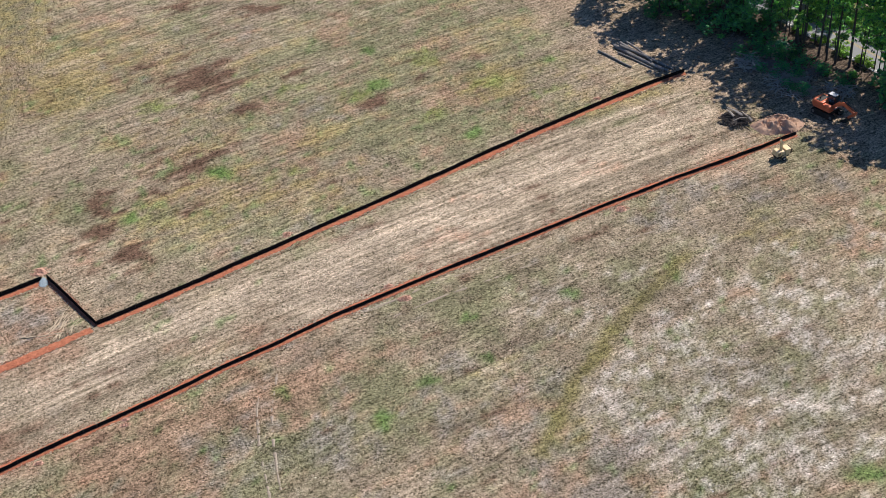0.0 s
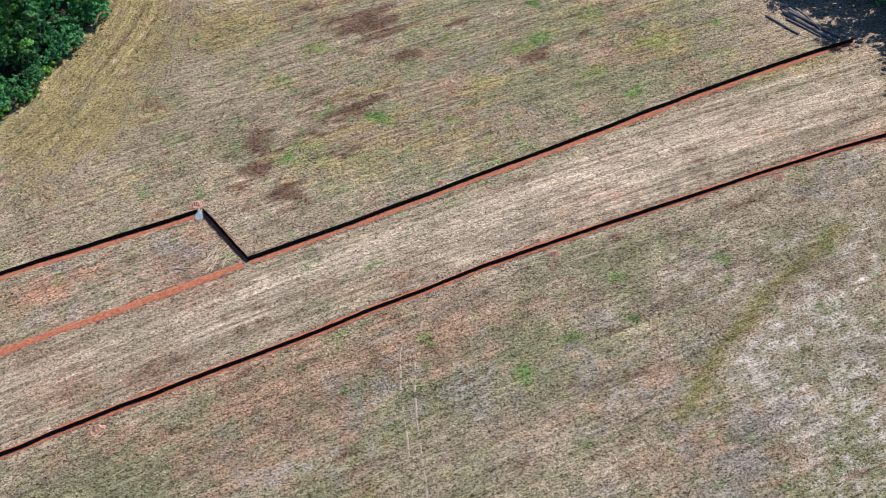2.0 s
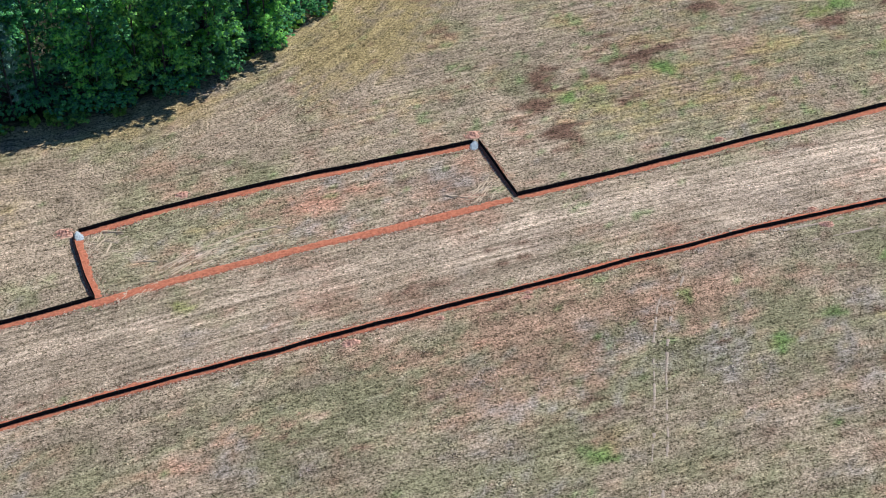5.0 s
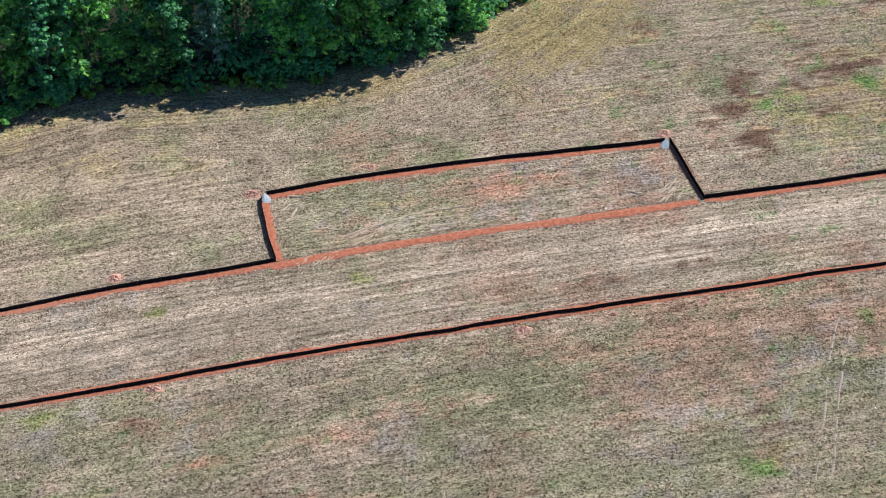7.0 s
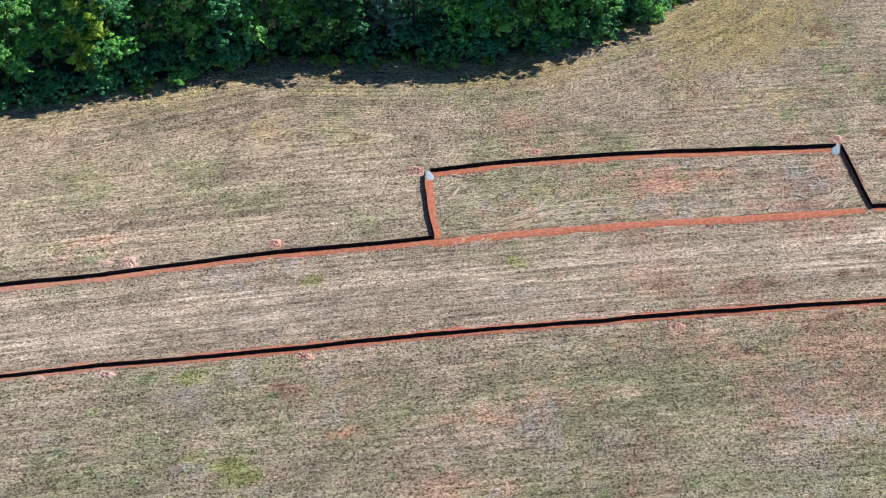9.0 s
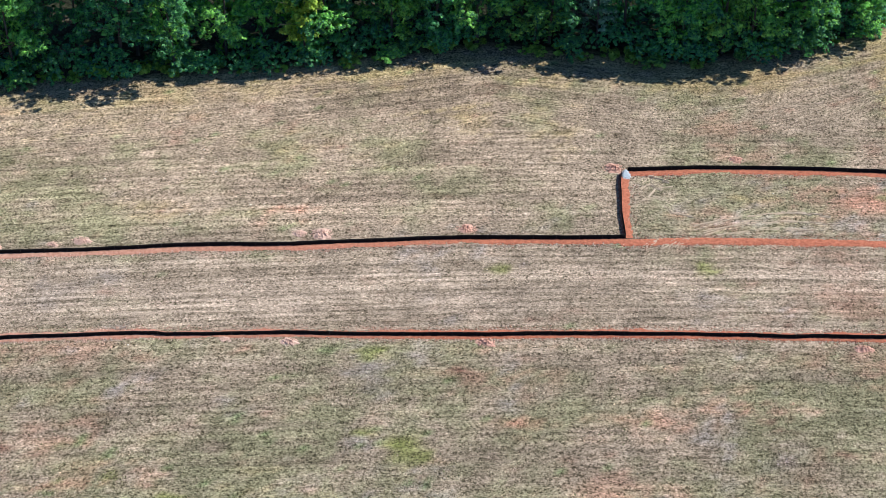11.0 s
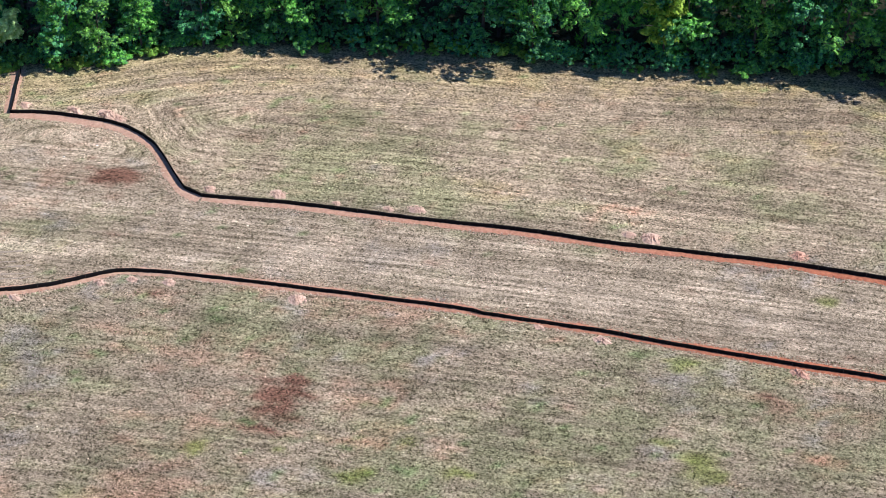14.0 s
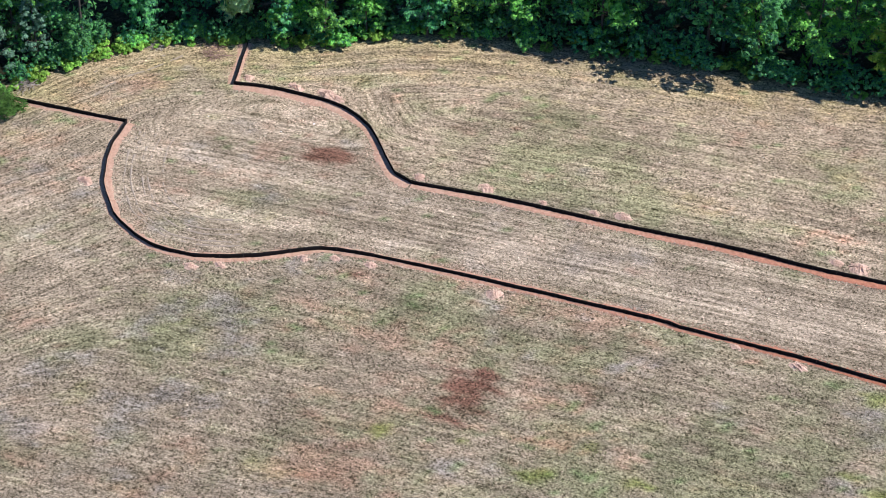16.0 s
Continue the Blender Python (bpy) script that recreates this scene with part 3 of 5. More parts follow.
def clay_material():
    m, nodes, links, p = material("turned_red_clay", 0.95, 0.1)
    at = nodes.new("ShaderNodeTexCoord").outputs["Object"]
    fine, wide = noise_node(nodes, links, at, 2.6, 5, 0.75), noise_node(nodes, links, at, 0.25, 4)
    fine = calc(nodes, links, "MULTIPLY_ADD", fine, 2.6, -0.8)
    west = nodes.new("ShaderNodeSeparateXYZ")
    links.new(at, west.inputs[0])
    # the clay dries paler towards the turning circle
    dry = ramp(nodes, links, calc(nodes, links, "MULTIPLY_ADD", west.outputs["X"], -0.012, -0.1), [(0.3, (0, 0, 0)), (1.0, (1, 1, 1))])
    col = mix(nodes, links, fine, (0.19, 0.062, 0.036), (0.585, 0.215, 0.122))
    pale = mix(nodes, links, fine, (0.34, 0.21, 0.145), (0.62, 0.44, 0.33))
    col = mix(nodes, links, dry, col, pale)
    col = mix(nodes, links, calc(nodes, links, "MULTIPLY", wide, 0.45), col, (0.36, 0.14, 0.08))
    links.new(col, p.inputs["Base Color"])
    bump(nodes, links, fine, p, 0.5, 0.08)
    return m


def leaf_material(name, low, high, gloss=0.48):
    m, nodes, links, p = material(name, gloss + 0.1, 0.18)
    rnd = nodes.new("ShaderNodeNewGeometry").outputs["Random Per Island"]
    info = nodes.new("ShaderNodeObjectInfo").outputs["Random"]
    at = nodes.new("ShaderNodeTexCoord").outputs["Object"]
    clump = noise_node(nodes, links, at, 0.55, 3)
    fac = calc(nodes, links, "ADD", calc(nodes, links, "MULTIPLY", rnd, 0.45), calc(nodes, links, "MULTIPLY", clump, 0.75))
    col = ramp(nodes, links, fac, [(0.36, low), (0.78, high)])
    hue = nodes.new("ShaderNodeHueSaturation")
    links.new(calc(nodes, links, "MULTIPLY_ADD", info, 0.024, 0.504), hue.inputs["Hue"])
    links.new(calc(nodes, links, "MULTIPLY_ADD", info, 0.7, 0.78), hue.inputs["Value"])
    links.new(col, hue.inputs["Color"])
    links.new(hue.outputs["Color"], p.inputs["Base Color"])
    t = nodes.new("ShaderNodeBsdfTranslucent")
    links.new(hue.outputs["Color"], t.inputs["Color"])
    mx = nodes.new("ShaderNodeMixShader")
    mx.inputs["Fac"].default_value = 0.36
    links.new(p.outputs[0], mx.inputs[1])
    links.new(t.outputs[0], mx.inputs[2])
    links.new(mx.outputs[0], nodes["Material Output"].inputs["Surface"])
    return m


FIELD, TUFT, CLAY_MAT = field_material(), tuft_material(), clay_material()
BARK = simple("bark", (0.08, 0.07, 0.062), 0.95, scale=2.0, spread=0.35)
# both low colours paint in teal crown shade, the high ones sunlit clumps
LEAF_BRIGHT = leaf_material("leaves_bright", (0.02, 0.10, 0.058), (0.30, 0.58, 0.10))
LEAF_DEEP = leaf_material("leaves_deep", (0.013, 0.083, 0.064), (0.16, 0.43, 0.115))
LEAF_PINE = leaf_material("needles", (0.065, 0.14, 0.09), (0.18, 0.32, 0.19), 0.6)
LEAF_CEDAR = leaf_material("evergreen_sprays", (0.035, 0.085, 0.02), (0.13, 0.26, 0.05), 0.6)
LEAF_WEED = leaf_material("edge_weeds", (0.11, 0.22, 0.03), (0.36, 0.52, 0.09))
FABRIC = simple("black_silt_fabric", (0.009, 0.008, 0.008), 0.8, spread=0.3, scale=1.5, spec=0.1, bumpy=0.1)
POST = simple("dark_stake", (0.05, 0.04, 0.035), 0.8, scale=8.0)

# ---- ground ----
def ground():
    xs = np.r_[-2600, -1400, -700, -360, -230, np.arange(-172, 172.1, 0.8), 230, 360, 700, 1400, 2600]
    ys = np.r_[-2600, -1200, -500, -150, 0, 36, np.arange(56, 262, 0.8), 300, 400, 700, 1400, 2600]
    gx, gy = np.meshgrid(xs, ys)
    x, y = gx.ravel(), gy.ravel()
    near = np.clip(1 - np.maximum(np.abs(x) - 172, 0) / 40, 0, 1)
    z = near * (0.035 * smooth_noise(x, y, 1.6, 3) + 0.03 * smooth_noise(x, y, 5.0, 4))
    i = np.arange(len(x)).reshape(gx.shape)
    faces = np.stack([i[:-1, :-1], i[:-1, 1:], i[1:, 1:], i[1:, :-1]], -1).reshape(-1, 4)
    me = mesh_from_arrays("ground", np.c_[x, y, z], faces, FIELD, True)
    tones = field_tones(x, y)
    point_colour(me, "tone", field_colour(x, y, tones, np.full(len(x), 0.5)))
    point_colour(me, "lay", np.c_[tones[5], np.clip(tones[7], 0, 1), np.clip(np.maximum(tones[6], 1.15 - distance_to(LITTER_LINE, x, y)[0] / 11.0), 0, 1)])
    tagged(new("ground", me), "mown dry hay field with green and bare patches", "field", kind="structure")


ground()


def dirt_strip(points, left, right, name="trench_dirt", seed=1):
    """Turned clay along a trench: ragged edges that dip under the turf, a low uneven crown."""
    p = resample(points, 0.22)
    n = side_of(p)
    r = np.random.default_rng(seed)
    k = len(p)
    wl = left * (1 + 0.035 * r.standard_normal(k) + 0.13 * smooth_noise(p[:, 0], p[:, 1], 1.7, seed))
    wr = right * (1 + 0.035 * r.standard_normal(k) + 0.13 * smooth_noise(p[:, 0], p[:, 1], 1.7, seed + 1))
    across = np.array([-1.0, -0.66, -0.33, 0.0, 0.33, 0.66, 1.0])
    rows = []
    for a in across:
        w = np.where(a > 0, wl, wr) * a
        q = p + n * w[:, None]
        z = 0.075 - 0.16 * abs(a) ** 3 + 0.025 * r.standard_normal(k) * (1 - abs(a) * 0.4)
        rows.append(np.c_[q, z])
    v = np.stack(rows, 1).reshape(-1, 3)
    i = np.arange(k * 7).reshape(k, 7)
    f = np.stack([i[:-1, :-1], i[1:, :-1], i[1:, 1:], i[:-1, 1:]], -1).reshape(-1, 4)
    ob = new(name, mesh_from_arrays(name, v, f[:, ::-1], CLAY_MAT, True))
    return tagged(ob, "strip of turned red clay along the trench", "dirt strip", kind="structure")


STRIPS = [(FENCE_EAST, 0.3, 0.95), (FENCE_BAY_SIDE, 0.5, 0.45), (FENCE_BAY_BACK, 0.25, 1.02), (FENCE_BAY_END, 1.2, 0.4), (FENCE_MIDDLE, 0.3, 0.98),
          (FENCE_NECK, 0.3, 1.3), (FENCE_TO_WOODS, 1.3, 0.55), (FENCE_SOUTH, 1.08, 0.52), (FENCE_SOUTH_EAST, 1.08, 0.52),
          (FENCE_BULB, 1.1, 0.62), (FENCE_BULB_END, 0.6, 0.6), (BAY_STRIP, 0.75, 0.75)]
for seed, (line, wl, wr) in enumerate(STRIPS):
    dirt_strip(line, wl, wr, seed=seed + 5)


# ---- wheel tracks ----
TRACK = simple("flattened_straw", (0.37, 0.305, 0.238), 0.95, spread=0.45, scale=1.0, bumpy=0.6)


STRAW = simple("pale_loose_straw", (0.54, 0.44, 0.31), 0.95, spread=0.35, scale=1.5, bumpy=0.6)


def wheel_track(points, half, seed, mat=None, lift=0.03, gaps=0.12, name="wheel_track", label="pale wheel track pressed into the straw"):
    """Straw pressed flat by a wheel: a narrow ragged strip that breaks up along its way."""
    p = resample(points, 0.22)
    n, r, k = side_of(p), np.random.default_rng(seed), len(p)
    p = p + n * (0.12 * smooth_noise(p[:, 0], p[:, 1], 3.0, seed))[:, None]
    w = half * (1 + 0.3 * r.standard_normal(k).clip(-2, 2) + 0.5 * smooth_noise(p[:, 0], p[:, 1], 0.8, seed + 1))
    v = np.stack([np.c_[p + n * (w * a)[:, None], np.full(k, z)] for a, z in ((-1, -0.03), (-0.6, lift), (0.6, lift), (1, -0.03))], 1).reshape(-1, 3)
    i = np.arange(k * 4).reshape(k, 4)
    f = np.stack([i[:-1, :-1], i[1:, :-1], i[1:, 1:], i[:-1, 1:]], -1)
    gone = smooth_noise(p[:-1, 0], p[:-1, 1], 0.6, seed + 2) > gaps
    f = f[~gone].reshape(-1, 4)
    return tagged(new(name, mesh_from_arrays(name, v, f[:, ::-1], mat or TRACK, True)), label, name.replace("_", " "), kind="structure")


wheel_track([(41.5, 138.5), (39.0, 133.2), (37.1, 127.4), (35.7, 121.0), (34.3, 115.0), (32.6, 109.4), (31, 103)], 0.12, 801)
wheel_track([(42.9, 138.2), (40.4, 132.9), (38.4, 127.1), (36.9, 120.7), (35.6, 114.7), (33.9, 109.1), (32.3, 102.7)], 0.12, 804)
# faint tracks round the turning circle and along the south fence
for n, (line, half) in enumerate((
        ([(-132.2, 108.1), (-132.6, 111.5), (-131.8, 114.9), (-130.7, 118.1), (-130.0, 121.3)], 0.14), ([(-135.7, 112.5), (-134.6, 115.6), (-132.8, 118.1), (-131.0, 121.0)], 0.12),
        ([(86.1, 143.2), (92.7, 143.2), (99.2, 142.9), (104.0, 143.8), (108.9, 145.6)], 0.12), ([(57.7, 141.4), (64.9, 142.6), (71.9, 143.2), (79.0, 143.9)], 0.13),
        ([(55.0, 143.6), (62.0, 144.7), (70.0, 145.5), (78.1, 146.3)], 0.13))):
    wheel_track(line, half, 820 + 7 * n)

# mowing tracks that follow the turning circle
for n, off in enumerate((2.0, 2.7, 3.9, 4.6, 6.2)):
    ring = resample(FENCE_BULB[:13], 1.0)
    wheel_track((ring + side_of(ring) * off)[1:-2], 0.10, 860 + 5 * n, None, 0.04, 0.25)

# pale straw left in curved strokes inside the bay and across its strip
for n, (line, half) in enumerate((
        ([(-18.3, 152.8), (-17.3, 153.9), (-15.4, 153.5)], 0.16),
        ([(-18.0, 151.5), (-16.9, 152.6), (-15.7, 151.8)], 0.14),
        ([(-16.9, 150.4), (-16.2, 152.0), (-14.6, 152.9)], 0.15),
        ([(-17.4, 149.6), (-16.2, 150.6), (-14.8, 150.3)], 0.13),
        ([(-13.9, 142.4), (-13.1, 143.3), (-12.4, 144.4)], 0.12),
        ([(-12.6, 142.7), (-12.0, 143.7), (-11.5, 144.6)], 0.10),
        ([(-15.6, 142.2), (-15.1, 143.0), (-14.5, 143.6)], 0.10),
        ([(23.6, 153.5), (24.9, 155.1), (26.4, 155.8)], 0.15),
        ([(24.2, 154.7), (25.4, 156.2), (26.2, 157.0)], 0.14),
        ([(24.8, 153.4), (25.7, 154.8), (27.0, 155.3)], 0.13),
        ([(22.7, 154.8), (24.2, 156.0), (25.6, 157.8)], 0.12),
        ([(-11.6, 146.3), (-7.1, 149.7), (-1.7, 151.7), (2.5, 152.3)], 0.10),
        ([(-10.1, 145.9), (-5.5, 148.9), (-0.8, 150.5), (3.1, 151.0)], 0.10),
        ([(-8.6, 145.8), (-4.0, 148.4), (0.8, 149.5)], 0.09),
        ([(-14.9, 149.2), (-13.6, 148.3), (-11.8, 148.2)], 0.10),
        ([(20.0, 155.2), (21.8, 154.1), (23.9, 153.9)], 0.10),
        )):
    r_straw = np.random.default_rng(900 + n)
    for k in range(4):
        strand = [(x + r_straw.normal(0, 0.22), y + r_straw.normal(0, 0.22)) for x, y in line]
        wheel_track(strand, 0.045, 900 + 5 * n + k, STRAW, 0.06, 0.15, "straw_strand", "curved strand of pale loose straw")

# ---- silt fences ----
POST_MESH = None


def silt_fence(points, seed, high=0.6):
    """A run of black fabric on stakes: the sheet sags a little between the stakes and wanders off its line."""
    global POST_MESH
    base = new("silt_fence")
    tagged(base, "run of black fabric silt fence on stakes in red clay", "silt fence", "silt fences")
    r = np.random.default_rng(seed)
    p = resample(points, 0.4)
    n, k = side_of(p), len(p)
    s = np.arange(k) * 0.4
    off = 0.06 * smooth_noise(p[:, 0], p[:, 1], 3.4, seed)
    off[0] = off[-1] = 0
    q = p + n * off[:, None]
    top = high - 0.03 * np.sin(np.pi * (s % 2.4) / 2.4) + 0.006 * r.standard_normal(k) + 0.04 * smooth_noise(p[:, 0], p[:, 1], 9.0, seed + 3)
    lean = 0.03 * smooth_noise(p[:, 0], p[:, 1], 3.3, seed + 9)
    rows = []
    for side in (1, -1):
        for h in ((0.0, 0.5, 1.0) if side > 0 else (1.0, 0.5, 0.0)):
            rows.append(np.c_[q + n * (0.012 * side + lean * h + (0.012 * np.sin(np.pi * h) * r.standard_normal(k)))[:, None], -0.05 + (top + 0.05) * h])
    v = np.stack(rows, 1).reshape(-1, 3)
    i = np.arange(k * 6).reshape(k, 6)
    f = np.stack([i[:-1, :-1], i[1:, :-1], i[1:, 1:], i[:-1, 1:]], -1).reshape(-1, 4)
    cap = np.array([[i[0, 0], i[0, 1], i[0, 4], i[0, 5]], [i[0, 1], i[0, 2], i[0, 3], i[0, 4]], [i[-1, 5], i[-1, 4], i[-1, 1], i[-1, 0]], [i[-1, 4], i[-1, 3], i[-1, 2], i[-1, 1]]])
    sheet = new("fabric", mesh_from_arrays("fabric", v, np.r_[f, cap], FABRIC, True))
    sheet.parent = base
    if POST_MESH is None:
        bm = bmesh.new()
        bmesh.ops.create_cone(bm, cap_ends=True, segments=6, radius1=0.022, radius2=0.02, depth=1.0)
        bmesh.ops.translate(bm, verts=bm.verts, vec=(0, 0, 0.5))
        POST_MESH = bpy.data.meshes.new("post")
        bm.to_mesh(POST_MESH)
        bm.free()
        POST_MESH.materials.append(POST)
    for j in range(0, k, 6):
        ob = new("post", POST_MESH)
        ob.parent = base
        ob.matrix_basis = Matrix.Translation((*(q[j] - n[j] * 0.04), -0.1)) @ pose(0, 0, 0, r.normal(0, 2), r.normal(0, 2), 0) @ Matrix.Diagonal((1, 1, top[j] + 0.2, 1))
    return base


for seed, line in enumerate((FENCE_EAST, FENCE_BAY_SIDE, FENCE_BAY_BACK, FENCE_BAY_END, FENCE_MIDDLE, FENCE_NECK, FENCE_TO_WOODS,
                             FENCE_SOUTH, FENCE_SOUTH_EAST, FENCE_BULB, FENCE_BULB_END)):
    silt_fence(line, seed + 60, 0.54 if line in (FENCE_SOUTH, FENCE_SOUTH_EAST) else 0.6)


# ---- trees ----
def tree_trunk(r, high, radius, limbs, bare=0.3):
    """A tapered, slightly crooked trunk with limbs, as arrays."""
    verts, faces = [], []

    def tube(path, r0, r1):
        k = len(path)
        start = len(verts)
        for n, q in enumerate(path):
            rad = r0 + (r1 - r0) * n / (k - 1)
            for a in range(6):
                w = a * math.pi / 3
                verts.append((q[0] + rad * math.cos(w), q[1] + rad * math.sin(w), q[2]))
        for n in range(k - 1):
            for a in range(6):
                b = (a + 1) % 6
                faces.append((start + n * 6 + a, start + n * 6 + b, start + n * 6 + 6 + b, start + n * 6 + 6 + a))
    bend = r.normal(0, 0.02 * high, 2)
    main = [(bend[0] * (t * t), bend[1] * (t * t), t * high * 0.92) for t in np.linspace(0, 1, 6)]
    main[0] = (0, 0, -0.2)
    tube(main, radius, radius * 0.2)
    for _ in range(limbs):
        t = r.uniform(bare, 0.9)
        a, out = r.uniform(0, 6.28), (1 - t) * 0.45 * high * r.uniform(0.5, 1.0) + 0.6
        x, y, z = bend[0] * t * t, bend[1] * t * t, t * high * 0.92
        tube([(x, y, z), (x + 0.5 * out * math.cos(a), y + 0.5 * out * math.sin(a), z + 0.35 * out), (x + out * math.cos(a), y + out * math.sin(a), z + 0.6 * out)],
             radius * 0.4 * (1.1 - t), 0.03)
    return verts, faces


def leaf_cloud(r, centres, radii, count, size, up=0.45, flat=0.85, clump=16, tight=0.3):
    """Leaf sprays over lobes: pointed leaves gathered into rosettes that face outward with scatter."""
    tufts_on = max(8, count // clump)
    pick = r.choice(len(centres), tufts_on, p=radii ** 2 / (radii ** 2).sum())
    d = r.standard_normal((tufts_on, 3))
    d[:, 2] += up
    d /= np.linalg.norm(d, axis=1)[:, None]
    knot = centres[pick] + d * radii[pick][:, None] * r.uniform(0.7, 1.1, tufts_on)[:, None] * np.array([1, 1, flat])
    wide = tight * r.uniform(0.6, 1.5, tufts_on)
    own = r.integers(0, tufts_on, count)
    off = r.standard_normal((count, 3))
    off /= np.linalg.norm(off, axis=1)[:, None] + 1e-9
    off[:, 2] = np.abs(off[:, 2]) * 0.8 - 0.15
    c = knot[own] + off * (wide[own] * r.uniform(0.55, 1.1, count))[:, None]
    nrm = 0.45 * d[own] + 0.7 * off + 0.28 * r.standard_normal((count, 3))
    nrm[:, 2] += 0.4
    nrm /= np.linalg.norm(nrm, axis=1)[:, None]
    u = np.cross(nrm, r.standard_normal((count, 3)))
    u /= np.linalg.norm(u, axis=1)[:, None] + 1e-9
    w = np.cross(nrm, u)
    s = size * r.uniform(0.6, 1.35, count)[:, None]
    v = np.stack([c - u * s * 1.1 - nrm * s * 0.15, c + u * s * 0.7 - w * s * 0.75, c + u * s * 0.7 + w * s * 0.75 + nrm * s * 0.1], 1).reshape(-1, 3)
    return v, np.arange(count * 3).reshape(-1, 3)


def with_light_blockers(r, v, f, centres, spread, count=560):
    """Adds larger packed leaves deep inside a crown, unseen, added to block light."""
    c = centres[r.integers(0, len(centres), count)] * np.array([0.62, 0.62, 0.97]) + r.normal(0, 0.12 * spread, (count, 3))
    u, w = r.standard_normal((count, 3)), r.standard_normal((count, 3))
    u /= np.linalg.norm(u, axis=1)[:, None]
    w /= np.linalg.norm(w, axis=1)[:, None]
    s = r.uniform(0.24, 0.44, count)[:, None]
    inner = np.stack([c - u * s, c + u * s * 0.6 - w * s * 0.8, c + u * s * 0.6 + w * s * 0.8], 1).reshape(-1, 3)
    inner[:, 2] = np.maximum(inner[:, 2], 0.3)
    return np.r_[v, inner], np.r_[f, len(v) + np.arange(count * 3).reshape(-1, 3)]


def broadleaf(seed, high, spread, low, lobes, leaves, leaf, trunk=0.2, size=0.243, label="broadleaf tree", heart=560):
    """One tree kind: trunk with limbs, crown of lobes inside an uneven egg."""
    r = np.random.default_rng(seed)
    base = new("tree")
    v, f = tree_trunk(r, high, trunk, 9, max(0.2, low / high))
    o = new("trunk", mesh_from_arrays("trunk", v, f, BARK, True))
    o.parent = base
    lobes = int(lobes * 0.62)
    h = r.uniform(0, 1, lobes) ** 0.8
    prof = np.sin(np.pi * (0.12 + 0.83 * h)) ** 0.75
    a = r.uniform(0, 6.283, lobes)
    rad = spread * prof * np.sqrt(r.uniform(0.25, 1.0, lobes)) * (1 + 0.22 * np.sin(a * 2 + seed) + 0.15 * np.sin(a * 3 + 2 * seed))
    c = np.c_[rad * np.cos(a), rad * np.sin(a), low + h * (high - low) - 0.4]
    v, f = leaf_cloud(r, c, r.uniform(0.4, 1.1, lobes) * spread / 2.5, int(leaves * 2.25), size * 0.66, clump=20)
    v, f = with_light_blockers(r, v, f, c, spread, heart)
    o = new("crown", mesh_from_arrays("crown", v, f, leaf))
    o.parent = base
    return tagged(base, label, "tree", "trees at the wood's edge")


def pine(seed, high, spread, low, leaves, label):
    r = np.random.default_rng(seed)
    base = new("tree")
    v, f = tree_trunk(r, high, 0.2, 14, low / high)
    o = new("trunk", mesh_from_arrays("trunk", v, f, BARK, True))
    o.parent = base
    n = 70
    h = r.uniform(0, 1, n)
    a = r.uniform(0, 6.283, n)
    rad = spread * (1 - h) ** 0.7 * np.sqrt(r.uniform(0.15, 1, n))
    c = np.c_[rad * np.cos(a), rad * np.sin(a), low + h * (high - low)]
    v, f = leaf_cloud(r, c, r.uniform(0.5, 1.0, n), int(leaves * 1.7), 0.16, 0.5, 0.6, 22, 0.34)
    o = new("crown", mesh_from_arrays("crown", v, f, LEAF_PINE))
    o.parent = base
    return tagged(base, label, "tree", "trees at the wood's edge")


KINDS = [broadleaf(101, 17, 3.6, 1.0, 85, 4800, LEAF_DEEP, label="tall deep green broadleaf tree at the field's edge"),
         broadleaf(102, 15, 3.3, 0.8, 75, 4400, LEAF_BRIGHT, label="bright green tulip tree at the field's edge"),
         broadleaf(103, 19, 3.9, 2.0, 90, 4900, LEAF_DEEP, label="high dense oak with dark green leaves"),
         broadleaf(104, 13, 3.0, 0.5, 65, 3900, LEAF_BRIGHT, label="leafy green sweetgum clothed to the ground"),
         broadleaf(105, 16, 2.8, 1.2, 70, 4100, LEAF_DEEP, size=0.24, label="slender dark green tree at the field's edge"),
         pine(106, 18, 3.0, 3.0, 4400, "blue-green pine among the broadleaf trees")]
for n, kind in enumerate(KINDS):
    kind.matrix_basis = pose(-96 + 17 * n, 163 + 6.2 * n, 0, 0, 0, 50 * n)


def plant(line, back, step, jitter, scale, weights, seed):
    """Trees along a line, set back from it to its left."""
    r = np.random.default_rng(seed)
    p = resample(line, step)
    n = side_of(p)
    for q, m in zip(p, n):
        at = q + m * (back + r.uniform(-jitter, jitter)) + r.uniform(-jitter, jitter, 2)
        kind = KINDS[r.choice(len(KINDS), p=weights)]
        s = scale * r.uniform(0.76, 1.24)
        copy_thing(kind, pose(at[0], at[1], 0, r.uniform(-3, 3), r.uniform(-3, 3), r.uniform(0, 360)) @ Matrix.Diagonal((s, s, s * r.uniform(0.9, 1.1), 1)))


plant(WOODS_EDGE, 3.2, 8.2, 1.9, 1.0, (0.34, 0.14, 0.16, 0.08, 0.16, 0.12), 1)
plant(WOODS_EDGE, 7.4, 6.3, 1.6, 1.12, (0.25, 0.2, 0.25, 0.05, 0.1, 0.15), 2)
plant(WOODS_EDGE, 12.0, 10.5, 1.8, 1.2, (0.25, 0.15, 0.35, 0.0, 0.1, 0.15), 3)
